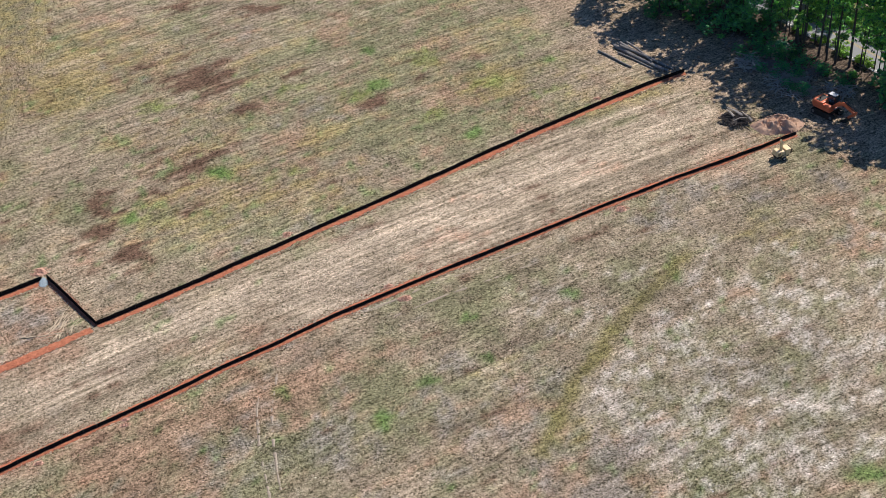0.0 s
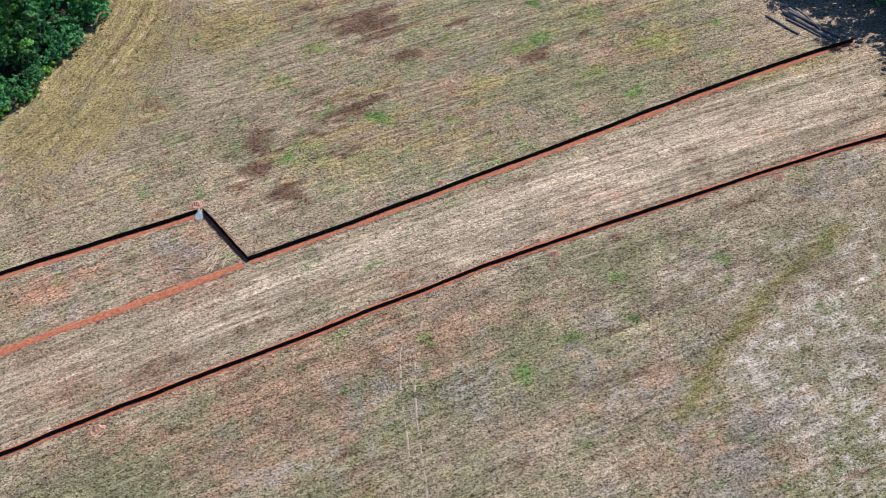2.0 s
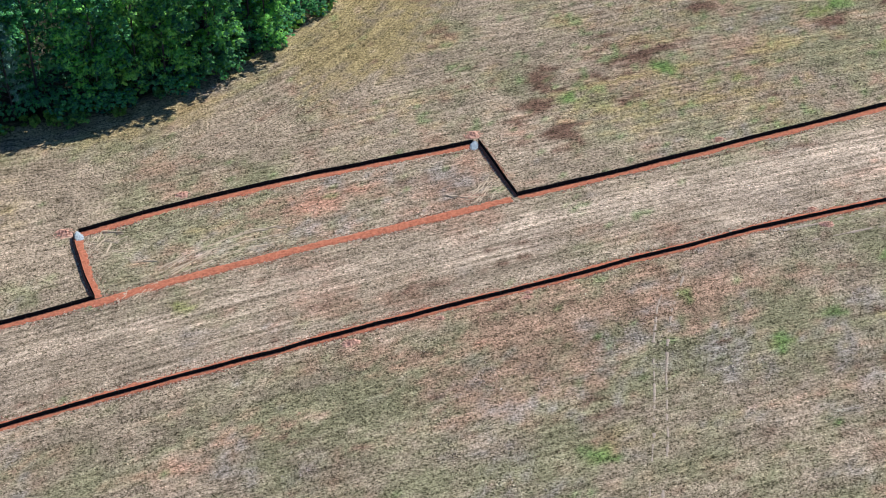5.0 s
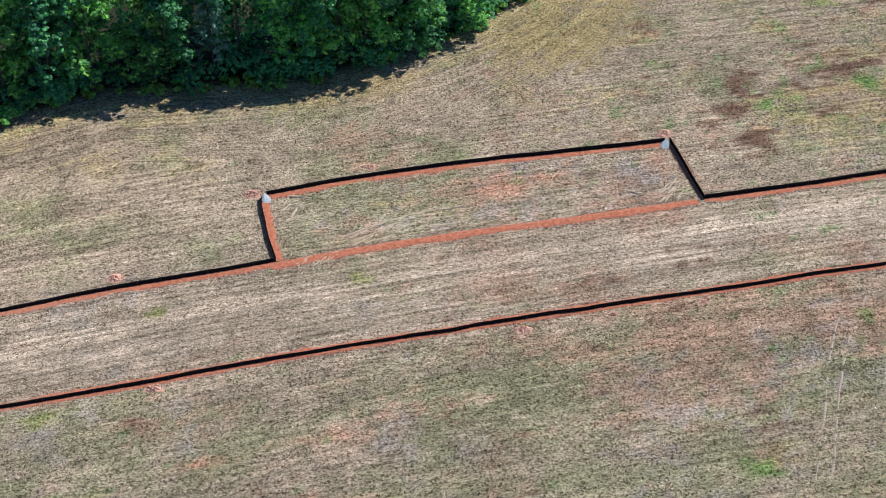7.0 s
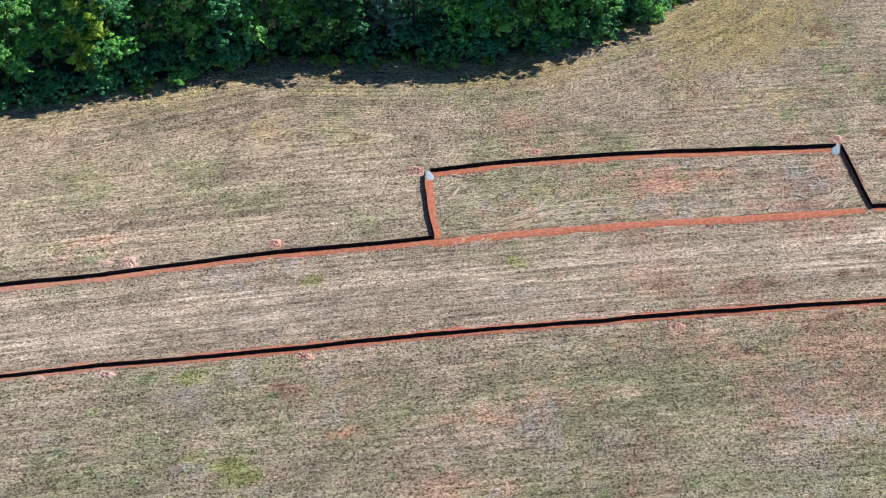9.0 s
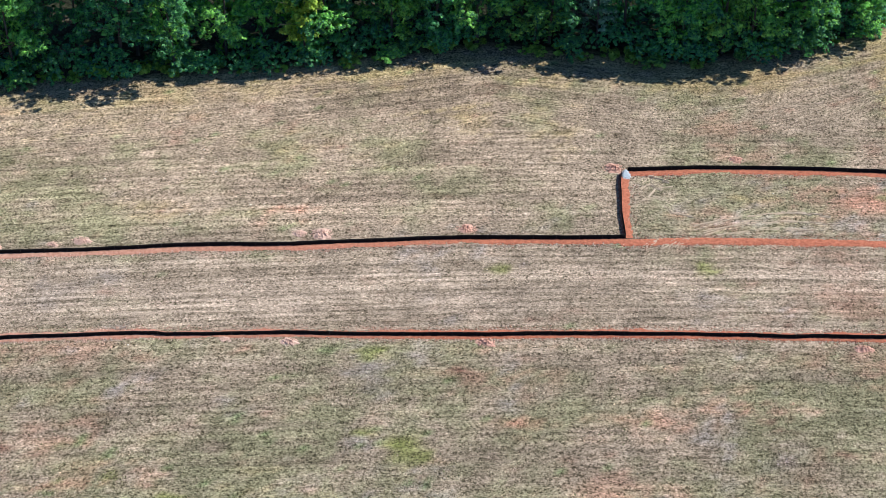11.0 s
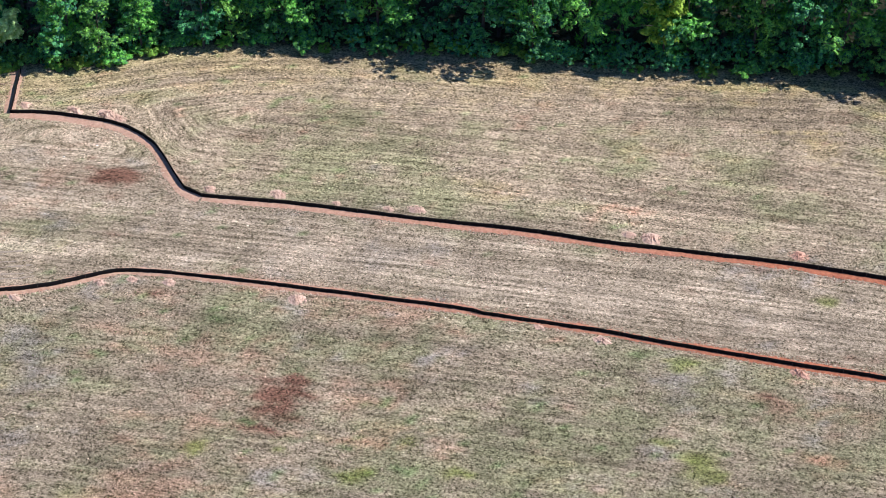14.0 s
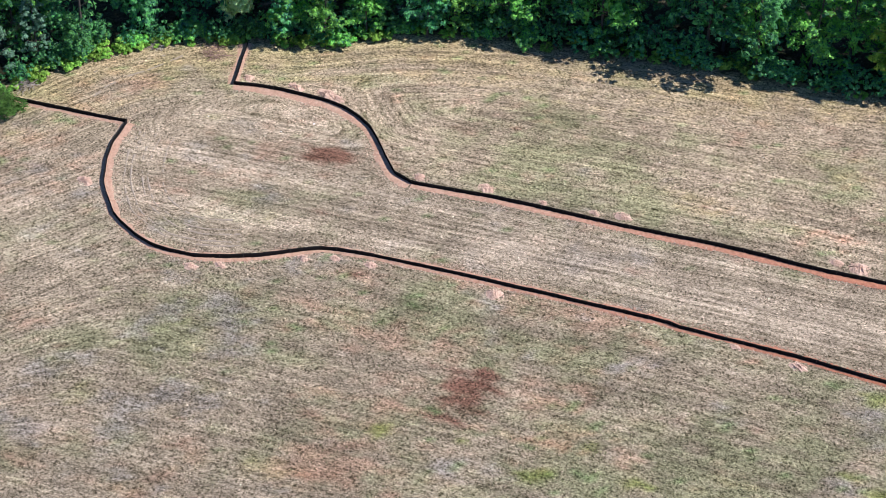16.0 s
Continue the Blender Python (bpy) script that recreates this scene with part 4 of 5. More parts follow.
# pale green tulip trees standing forward, with deep green kinds standing in for shade
r_front = np.random.default_rng(17)
for x, y, n, s in ((-51.5, 171.0, 1, 1.05), (-46.5, 173.2, 0, 1.0), (-41.8, 174.4, 3, 1.15), (-33.5, 176.6, 4, 1.0), (-18.0, 178.6, 0, 0.95), (-10.0, 180.6, 3, 1.0),
                   (-3.0, 184.0, 3, 0.9), (2.5, 188.2, 3, 0.9), (-60.0, 166.6, 1, 1.0), (-69.5, 163.2, 3, 1.1), (-75.5, 160.6, 1, 1.0), (-92.0, 153.2, 3, 1.1),
                   (-102.0, 148.0, 3, 1.0), (-107.5, 145.0, 1, 0.9), (-118.5, 133.6, 3, 0.75), (-122.5, 131.8, 3, 0.7), (-115.2, 137.6, 1, 0.7)):
    copy_thing(KINDS[n], pose(x, y, 0, r_front.uniform(-3, 3), r_front.uniform(-3, 3), r_front.uniform(0, 360)) @ Matrix.Diagonal((s, s, s, 1)))

# a slim tree already turning yellow-green
LEAF_LIME = leaf_material("lime_leaves", (0.14, 0.26, 0.03), (0.52, 0.66, 0.09))
lime_tree = broadleaf(108, 16.5, 2.0, 3.0, 60, 3000, LEAF_LIME, 0.15, 0.24, "slim tree with yellow-green leaves at the wood's edge")
lime_tree.matrix_basis = pose(-60.2, 164.6, 0)
# a sapling with dying pale leaves by the end of the fence, and pines at the west end
LEAF_PALE = leaf_material("dying_leaves", (0.34, 0.48, 0.15), (0.64, 0.78, 0.38))
pale_tree = broadleaf(107, 8.5, 2.0, 2.5, 40, 1500, LEAF_PALE, 0.1, 0.2, "small tree with pale dying leaves by the fence's end")
pale_tree.matrix_basis = pose(-127.9, 128.6, 0)
for x, y, s in ((-111.8, 143.6, 0.8), (-143.4, 104.5, 0.8), (-145.4, 98.6, 0.85), (-141.8, 109.6, 0.7)):
    copy_thing(KINDS[5], pose(x, y, 0, 0, 0, 30 * x) @ Matrix.Diagonal((s, s, s, 1)))


# ---- undergrowth ----
def bush(seed, high, spread, leaves, leaf, size, label):
    """A low bush: a few stems and a lumpy crown that reaches the ground."""
    r = np.random.default_rng(seed)
    base = new("bush")
    v, f = tree_trunk(r, high * 0.8, 0.03, 5, 0.2)
    o = new("stem", mesh_from_arrays("stem", v, f, BARK, True))
    o.parent = base
    n = 16
    a, rad = r.uniform(0, 6.283, n), spread * np.sqrt(r.uniform(0, 1, n))
    c = np.c_[rad * np.cos(a), rad * np.sin(a), high * (0.25 + 0.5 * r.uniform(0, 1, n) * (1 - 0.6 * (rad / spread) ** 2))]
    v, f = leaf_cloud(r, c, r.uniform(0.3, 0.55, n) * high * 0.6, int(leaves * 1.6), size * 0.8, tight=0.2)
    v[:, 2] = np.maximum(v[:, 2], 0.02)
    o = new("crown", mesh_from_arrays("crown", v, f, leaf))
    o.parent = base
    return tagged(base, label, "bush", "bushes along the wood's edge")


BUSHES = [bush(201, 1.5, 1.0, 700, LEAF_WEED, 0.17, "bright yellow-green bush at the wood's edge"),
          bush(202, 2.2, 1.3, 1000, LEAF_BRIGHT, 0.2, "leafy green bush at the wood's edge"),
          bush(203, 0.9, 0.9, 500, LEAF_WEED, 0.15, "low yellow-green weeds in front of the trees")]
for n, kind in enumerate(BUSHES):
    kind.matrix_basis = pose((-117.5, -20.5, -127.5)[n], (133.5, 174.9, 127.2)[n], 0)


def hedge(line, front, step, jitter, weights, seed, scale=1.0):
    r = np.random.default_rng(seed)
    p = resample(line, step)
    for q, m in zip(p, side_of(p)):
        at = q + m * (front + r.uniform(-jitter, jitter)) + r.uniform(-jitter, jitter, 2)
        s = scale * r.uniform(0.6, 1.25)
        copy_thing(BUSHES[r.choice(3, p=weights)], pose(at[0], at[1], -0.03, 0, 0, r.uniform(0, 360)) @ Matrix.Diagonal((s, s, s, 1)))


hedge(WOODS_EDGE[2:7], -0.1, 1.7, 0.5, (0.6, 0.05, 0.35), 18, 0.85)
hedge(WOODS_EDGE, 1.2, 2.6, 0.8, (0.3, 0.3, 0.4), 5)
hedge(WOODS_EDGE[2:9], 0.8, 2.2, 0.6, (0.45, 0.35, 0.2), 6)
SAPLING = bush(204, 3.4, 1.5, 1300, LEAF_DEEP, 0.15, "dense green sapling filling the wood's edge")
SAPLING.matrix_basis = pose(-104.6, 147.0, 0)
r_sap = np.random.default_rng(26)
for q, m in zip(resample(WOODS_EDGE, 3.4), side_of(resample(WOODS_EDGE, 3.4))):
    q = q + m * r_sap.uniform(1.0, 2.4) + r_sap.uniform(-0.8, 0.8, 2)
    w = r_sap.uniform(0.7, 1.35)
    copy_thing(SAPLING, pose(q[0], q[1], -0.03, 0, 0, r_sap.uniform(0, 360)) @ Matrix.Diagonal((w, w, w * r_sap.uniform(0.9, 1.4), 1)))

# ---- far side: tall trees along a road ----


def asphalt_material():
    m, nodes, links, p = material("worn_asphalt", 0.85, 0.3)
    at = nodes.new("ShaderNodeTexCoord").outputs["Object"]
    fine, wide = noise_node(nodes, links, at, 9.0, 5), noise_node(nodes, links, at, 0.4, 4)
    col = mix(nodes, links, fine, (0.17, 0.175, 0.18), (0.30, 0.305, 0.31))
    col = mix(nodes, links, calc(nodes, links, "MULTIPLY", wide, 0.4), col, (0.15, 0.15, 0.148))
    links.new(col, p.inputs["Base Color"])
    bump(nodes, links, fine, p, 0.3, 0.02)
    return m


def ribbon(name, points, left, right, z, mat, label, category):
    """A flat strip with real thickness along a line, from right to left of it."""
    p = resample(points, 2.0)
    n, k = side_of(p), len(p)
    rows = [np.c_[p + n * o, np.full(k, h)] for o, h in ((right, -0.1), (right, z), (left, z), (left, -0.1))]
    v = np.stack(rows, 1).reshape(-1, 3)
    i = np.arange(k * 4).reshape(k, 4)
    f = np.stack([i[:-1, :-1], i[1:, :-1], i[1:, 1:], i[:-1, 1:]], -1).reshape(-1, 4)
    return tagged(new(name, mesh_from_arrays(name, v, f[:, ::-1], mat)), label, category, kind="structure")


ASPHALT = asphalt_material()
WHITE_LINE = simple("white_road_paint", (0.7, 0.7, 0.68), 0.7, scale=4.0)
YELLOW_LINE = simple("yellow_road_paint", (0.42, 0.31, 0.10), 0.7, scale=4.0)
ribbon("road", ROAD_LINE, 3.4, -3.4, 0.05, ASPHALT, "grey asphalt road behind the trees", "road")
ribbon("road_line", ROAD_LINE, -2.85, -3.0, 0.056, WHITE_LINE, "white edge line of the road", "road marking")
ribbon("road_line", ROAD_LINE, 3.0, 2.85, 0.056, WHITE_LINE, "white edge line of the road", "road marking")
ribbon("road_line", ROAD_LINE, 0.2, 0.08, 0.056, YELLOW_LINE, "yellow centre line of the road", "road marking")
ribbon("road_line", ROAD_LINE, -0.08, -0.2, 0.056, YELLOW_LINE, "yellow centre line of the road", "road marking")


def tall_tree(seed, high, low, spread, leaves, leaf, trunk, label):
    return tagged(broadleaf(seed, high, spread, low, 60, leaves, leaf, trunk, 0.26, label, 90), group="tall trees along the road")


TALL = [tall_tree(301, 21, 11.5, 4.0, 2600, LEAF_DEEP, 0.24, "tall bare-stemmed tree with a high green crown"),
        tall_tree(302, 19.5, 9.5, 3.1, 2200, LEAF_BRIGHT, 0.19, "tall slim tree with a high bright crown"),
        tall_tree(303, 14, 4.5, 1.7, 1100, LEAF_BRIGHT, 0.10, "thin young tree between the tall trunks")]
for n, kind in enumerate(TALL):
    kind.matrix_basis = pose((130.7, 132.5, 134.6)[n], (173.4, 166.8, 164.2)[n], 0, 0, 0, 40 * n)


def plant_tall(places, kind, seed, low=0.85, high=1.1):
    r = np.random.default_rng(seed)
    for x, y in places:
        s = r.uniform(low, high)
        copy_thing(TALL[kind], pose(x, y, 0, r.uniform(-2, 2), r.uniform(-2, 2), r.uniform(0, 360)) @ Matrix.Diagonal((s, s, s, 1)))


plant_tall([(129.1, 177.6), (131.7, 169.5), (126.5, 184), (123.8, 193), (139.5, 152.5), (143.5, 143.5), (147.5, 133), (136.6, 158.5), (137.2, 149.5), (141.5, 140), (121.5, 212)], 0, 11, 0.78, 1.0)
plant_tall([(132.2, 173.6), (131.9, 168.0), (133.6, 165.2), (124.5, 188.5), (121.0, 199), (141, 148), (145.5, 138), (137.6, 156), (134.8, 152.8)], 1, 12, 0.78, 1.0)
plant_tall([(130.2, 171.2), (133.0, 169.8), (131.2, 175.8), (127.5, 186), (135.5, 161.4), (122.4, 203), (138.6, 154.2)], 2, 13)
# across the road
plant_tall([(136.8, 198), (142.6, 194), (140, 203)], 0, 15)
plant_tall([(139.8, 186.5), (137.6, 194), (143.4, 179.4)], 1, 16)
plant_tall([(130.8, 172.4), (132.6, 170.6), (134.2, 163.2), (133.2, 167.2), (129.6, 174.6), (135.0, 159.6), (136.0, 163.0)], 2, 17, 0.7, 0.95)
r_low = np.random.default_rng(21)
for x, y, n in ((122.5, 185, 4), (119.5, 191.5, 0), (125.5, 179.0, 4), (116.5, 198, 0), (137.0, 157.3, 2), (141.5, 187, 1), (139, 198, 1), (150, 176, 3), (152, 168, 1), (124.5, 181.5, 0), (126, 185.2, 4), (122.6, 190.4, 0)):
    s = r_low.uniform(0.5, 0.75)
    copy_thing(KINDS[n], pose(x, y, 0, 0, 0, r_low.uniform(0, 360)) @ Matrix.Diagonal((s, s, s, 1)))
hedge([(121, 190), (125, 178), (128.5, 170), (131.5, 164.5), (135.5, 158.5)], 0.0, 2.6, 1.2, (0.1, 0.8, 0.1), 8, 0.45)
hedge([(132.5, 180), (134.0, 172), (136.0, 164)], 0.0, 2.2, 0.6, (0.6, 0.2, 0.2), 9)
hedge([(140.5, 188), (143.0, 174), (147.0, 156)], 0.0, 1.6, 2.4, (0.75, 0.15, 0.1), 10, 1.7)
for x, y, w in ((122.9, 171.9, 0.5), (123.3, 167.2, 0.4), (123.4, 163.2, 0.45), (124.0, 161.6, 0.35), (122.6, 174.2, 0.6), (126.0, 170.6, 0.7), (122.6, 169.4, 0.5), (125.6, 166.0, 0.6), (124.6, 162.8, 0.5), (129.6, 165.4, 0.6), (130.4, 161.6, 0.7), (127.6, 175.0, 0.8), (124.7, 172.6, 0.75), (124.9, 168.3, 0.6), (123.4, 164.6, 0.45), (121.8, 181.6, 0.8), (125.6, 182.5, 0.9), (126.2, 179.6, 1.0), (126.4, 177.0, 0.8), (127.4, 172.4, 0.8), (128.8, 170.2, 0.7), (128.0, 167.6, 0.7), (133.0, 155.6, 1.1), (134.6, 157.6, 1.3), (131.8, 153.8, 0.9), (135.5, 154.8, 1.4), (133.6, 151.6, 1.0), (123.4, 186.2, 1.0), (121.4, 190.0, 1.0),
                (124.4, 181.0, 0.8), (125.2, 175.2, 0.6), (119.0, 195.5, 1.0)):
    copy_thing(SAPLING, pose(x, y, -0.03, 0, 0, 47 * x) @ Matrix.Diagonal((w, w, w * 0.9, 1)))


# dark leafy trees and brush that close the view to the road
for x, y, n, s in ((132.0, 152.6, 0, 0.5), (133.5, 149.8, 4, 0.6), (135.6, 155.2, 2, 0.55), (117.5, 187.5, 0, 0.5), (121.5, 188.5, 2, 0.5), (126.0, 181.4, 4, 0.5), (128.6, 182.4, 2, 0.5), (130.6, 180.2, 0, 0.45), (129.4, 178.2, 4, 0.36)):
    copy_thing(KINDS[n], pose(x, y, 0, 0, 0, 61 * x) @ Matrix.Diagonal((s * 1.25, s * 1.25, s, 1)))
plant_tall([(142, 158), (147, 150)], 0, 31)
plant_tall([(134.9, 166.6), (132.9, 172.2), (131.3, 178.2), (129.3, 182.4), (135.9, 161.0), (133.9, 168.9), (130.4, 176.9)], 2, 33, 0.75, 1.0)

# ---- earth heaps and stone ----
def lump(bm, r, at, size, squash=0.7):
    res = bmesh.ops.create_icosphere(bm, subdivisions=1, radius=size)
    turn = Euler((r.uniform(0, 6), r.uniform(0, 6), r.uniform(0, 6))).to_matrix()
    stretch = Vector((r.uniform(0.7, 1.3), r.uniform(0.7, 1.3), r.uniform(0.6, 1.1)))
    for v in res["verts"]:
        c = turn @ Vector(a * b for a, b in zip(v.co, stretch)) * r.uniform(0.85, 1.15)
        v.co = (at[0] + c.x, at[1] + c.y, at[2] + c.z * squash)


HEAP_CLAY = simple("dried_clay_clods", (0.66, 0.46, 0.35), 0.95, spread=0.35, scale=2.0, bumpy=0.6)
HEAP_RED = simple("red_clay_clods", (0.62, 0.37, 0.265), 0.95, spread=0.35, scale=2.0, bumpy=0.6)


def heap(x, y, size, seed, name="clod_heap", label="small heap of dug red clay clods beside the fence", mat=None, high=0.38):
    """Clods thrown up on the turf: a low core with lumps over it."""
    r = np.random.default_rng(seed)
    base = new(name)
    base.matrix_basis = pose(x, y, 0)
    tagged(base, label, "dirt heap", "clod heaps")
    size *= 0.85
    k, m = 20, 7
    rho, w = np.meshgrid(np.linspace(0, 1, m), np.linspace(0, 2 * np.pi, k, endpoint=False))
    edge = 1 + 0.25 * np.sin(2 * w + seed) + 0.15 * np.sin(3 * w + 2 * seed) + 0.1 * r.standard_normal((k, 1))
    px, py = 1.25 * size * rho * edge * np.cos(w), 0.85 * size * rho * edge * np.sin(w)
    z = high * size * (1 - rho ** 1.5) * (1 + 0.3 * r.standard_normal((k, m))) + 0.05 * r.standard_normal((k, m)) * (1 - rho) - 0.05 * rho
    z[:, 0] = z[:, 0].mean()
    i = np.arange(k * m).reshape(k, m)
    nx = np.roll(i, -1, axis=0)
    f = np.stack([i[:, :-1], i[:, 1:], nx[:, 1:], nx[:, :-1]], -1).reshape(-1, 4)
    core = new("core", mesh_from_arrays("core", np.stack([px, py, z], -1).reshape(-1, 3), f, mat or HEAP_CLAY))
    core.parent = base
    bm = bmesh.new()
    for _ in range(int(30 + size * 60)):
        a, d = r.uniform(0, 6.283), size * math.sqrt(r.uniform(0, 1)) * 1.15
        lump(bm, r, (d * math.cos(a) * 1.25, d * math.sin(a) * 0.85, max(0.0, high * size * (1 - (d / size) ** 2))), r.uniform(0.03, 0.125) * (0.6 + 0.4 * size))
    tagged(part("clay", bm, mat or HEAP_CLAY, base), kind="stuff")
    return base


HEAPS = [(52.5, 160.9, 0.7), (90.0, 148.9, 0.8), (59.2, 146.6, 0.6), (86.9, 169.5, 0.6), (26.3, 137.4, 0.4), (60.0, 143.9, 0.7), (99.6, 172.4, 0.5),
         (-34.3, 140.0, 1.0), (-8.6, 159.4, 0.8), (7.5, 132.3, 0.8), (-28.2, 123.6, 0.8), (16.8, 134.7, 0.5), (26.1, 136.6, 0.45),
         (-48.6, 135.2, 1.1), (-51.0, 134.7, 0.7), (-72.3, 127.6, 0.9), (-75.0, 126.3, 0.6), (-80.3, 124.4, 0.5), (-86.5, 122.8, 0.9)]
HEAPS_WEST = [(-93.4, 119.9, 0.8), (-75.8, 109.4, 0.9), (-52.9, 117.4, 0.6), (-46.7, 118.7, 0.8), (-121.6, 97.4, 0.9), (-94.6, 102.0, 0.6), (-92.0, 103.9, 0.6),
              (-88.5, 105.3, 0.7), (-102.9, 94.0, 0.7), (-100.6, 96.0, 0.6), (-115.2, 124.6, 0.9), (-111.2, 125.6, 1.2), (-109.8, 125.7, 0.8), (-120.6, 122.6, 0.8)]
for seed, (x, y, size) in enumerate(HEAPS + HEAPS_WEST):
    heap(x, y, size, seed + 400, mat=HEAP_RED if x > -40 else HEAP_CLAY)
heap(-21.3, 154.3, 1.1, 450, label="heap of dug red clay at the corner of the fence", mat=HEAP_RED)
heap(24.8, 166.0, 1.0, 451, label="heap of dug red clay at the corner of the fence", mat=HEAP_RED)

STONE = simple("washed_stone", (0.50, 0.58, 0.60), 0.8, spread=0.16, scale=3.0, bumpy=0.5)


def stone_outlet(x, y, toward, seed):
    """A smooth bank of pale washed stone, fanned out from the corner of the fence."""
    r = np.random.default_rng(seed)
    base = new("stone_outlet")
    base.matrix_basis = pose(x, y, 0, 0, 0, toward) @ Matrix.Diagonal((0.82, 0.82, 0.9, 1))
    tagged(base, "bank of pale blue-grey washed stone at the fence corner", "stone outlet", "stone outlets")
    k, m = 14, 12
    u, t = np.meshgrid(np.linspace(0, 1, k), np.linspace(-1, 1, m), indexing="ij")
    half = 0.22 + 0.38 * np.sin(np.pi * (0.1 + 0.8 * u))
    px, py = 1.45 * u + 0.05 * r.standard_normal(u.shape), half * t + 0.03 * r.standard_normal(u.shape)
    z = 0.5 * (1 - u) * (1 - 0.55 * t * t) + 0.02 * r.standard_normal(u.shape) - 0.1 * (np.abs(t) > 0.99) - 0.1 * (u > 0.99)
    i = np.arange(k * m).reshape(k, m)
    f = np.stack([i[:-1, :-1], i[1:, :-1], i[1:, 1:], i[:-1, 1:]], -1).reshape(-1, 4)
    core = new("bank", mesh_from_arrays("bank", np.stack([px, py, z], -1).reshape(-1, 3), f, STONE))
    core.parent = base
    bm = bmesh.new()
    for _ in range(190):
        d, w = r.uniform(0, 1), r.uniform(-1, 1)
        wide = 0.22 + 0.38 * math.sin(math.pi * (0.1 + 0.8 * d))
        lump(bm, r, (1.5 * d, w * wide * 1.05, max(0.01, 0.5 * (1 - d) * (1 - 0.55 * w * w))), r.uniform(0.035, 0.065))
    tagged(part("gravel", bm, STONE, base), kind="stuff")


stone_outlet(24.8, 164.2, -110, 61)
stone_outlet(-20.0, 153.9, -70, 62)


# ---- machines and timber ----
ORANGE = simple("orange_machine_paint", (0.68, 0.15, 0.06), 0.4, spread=0.18, scale=2.0, spec=0.5, bumpy=0.05)
YELLOW = simple("yellow_machine_paint", (0.74, 0.56, 0.31), 0.5, spread=0.15, scale=2.0, spec=0.5, bumpy=0.05)
DARK_STEEL = simple("dark_steel", (0.035, 0.034, 0.033), 0.6, 0.3, scale=3.0)
WORN_STEEL = simple("worn_steel", (0.30, 0.29, 0.28), 0.45, 0.7, scale=3.0)
PALE_PANEL = simple("pale_grey_panel", (0.55, 0.56, 0.57), 0.45, scale=2.0, spread=0.12)
RUBBER = simple("black_rubber", (0.02, 0.02, 0.02), 0.85, scale=5.0)
LOG_BARK = simple("log_bark", (0.26, 0.24, 0.225), 0.8, spread=0.7, scale=2.5, bumpy=0.6)
DEAD_WOOD = simple("weathered_wood", (0.38, 0.33, 0.28), 0.9, spread=0.35, scale=2.0)
CUT_WOOD = simple("cut_wood", (0.58, 0.50, 0.41), 0.85, scale=5.0)


def glass_material():
    m, nodes, links, p = material("tinted_glass", 0.05, 0.5)
    p.inputs["Base Color"].default_value = (0.10, 0.16, 0.20, 1)
    p.inputs["Transmission Weight"].default_value = 0.5
    return m


GLASS = glass_material()


def box(bm, lo, hi, bevel=0.04, taper=None):
    """A bevelled block from corner to corner; taper moves the top's ends in by (front, back)."""
    res = bmesh.ops.create_cube(bm, size=1.0)
    lo, hi = Vector(lo), Vector(hi)
    for v in res["verts"]:
        top, front = v.co.z > 0, v.co.x > 0
        v.co = Vector((lo[k] + (v.co[k] + 0.5) * (hi[k] - lo[k]) for k in range(3)))
        if taper and top:
            v.co.x += -taper[0] if front else taper[1]
    if bevel:
        edges = list({e for v in res["verts"] for e in v.link_edges})
        bmesh.ops.bevel(bm, geom=edges, offset=bevel, segments=2, affect="EDGES", profile=0.5)


def rod(bm, a, b, r0, r1=None, sides=12):
    a, b = Vector(a), Vector(b)
    m = Matrix.Translation((a + b) / 2) @ (b - a).to_track_quat("Z", "Y").to_matrix().to_4x4()
    bmesh.ops.create_cone(bm, cap_ends=True, segments=sides, radius1=r0, radius2=r0 if r1 is None else r1, depth=(b - a).length, matrix=m)


def arm(bm, path, width):
    """A welded box section that follows a path in the x-z plane; rows of (x, z, depth)."""
    rings = []
    for n, (x, z, d) in enumerate(path):
        x0, z0, _ = path[max(0, n - 1)]
        x1, z1, _ = path[min(len(path) - 1, n + 1)]
        l = math.hypot(x1 - x0, z1 - z0)
        nx, nz = -(z1 - z0) / l, (x1 - x0) / l
        rings.append([bm.verts.new((x + s * nx * d / 2, w * width / 2, z + s * nz * d / 2)) for s, w in ((1, -1), (1, 1), (-1, 1), (-1, -1))])
    for a, b in zip(rings, rings[1:]):
        for k in range(4):
            bm.faces.new((a[k], a[(k + 1) % 4], b[(k + 1) % 4], b[k]))
    bm.faces.new(rings[0][::-1])
    bm.faces.new(rings[-1])
    bmesh.ops.recalc_face_normals(bm, faces=bm.faces)


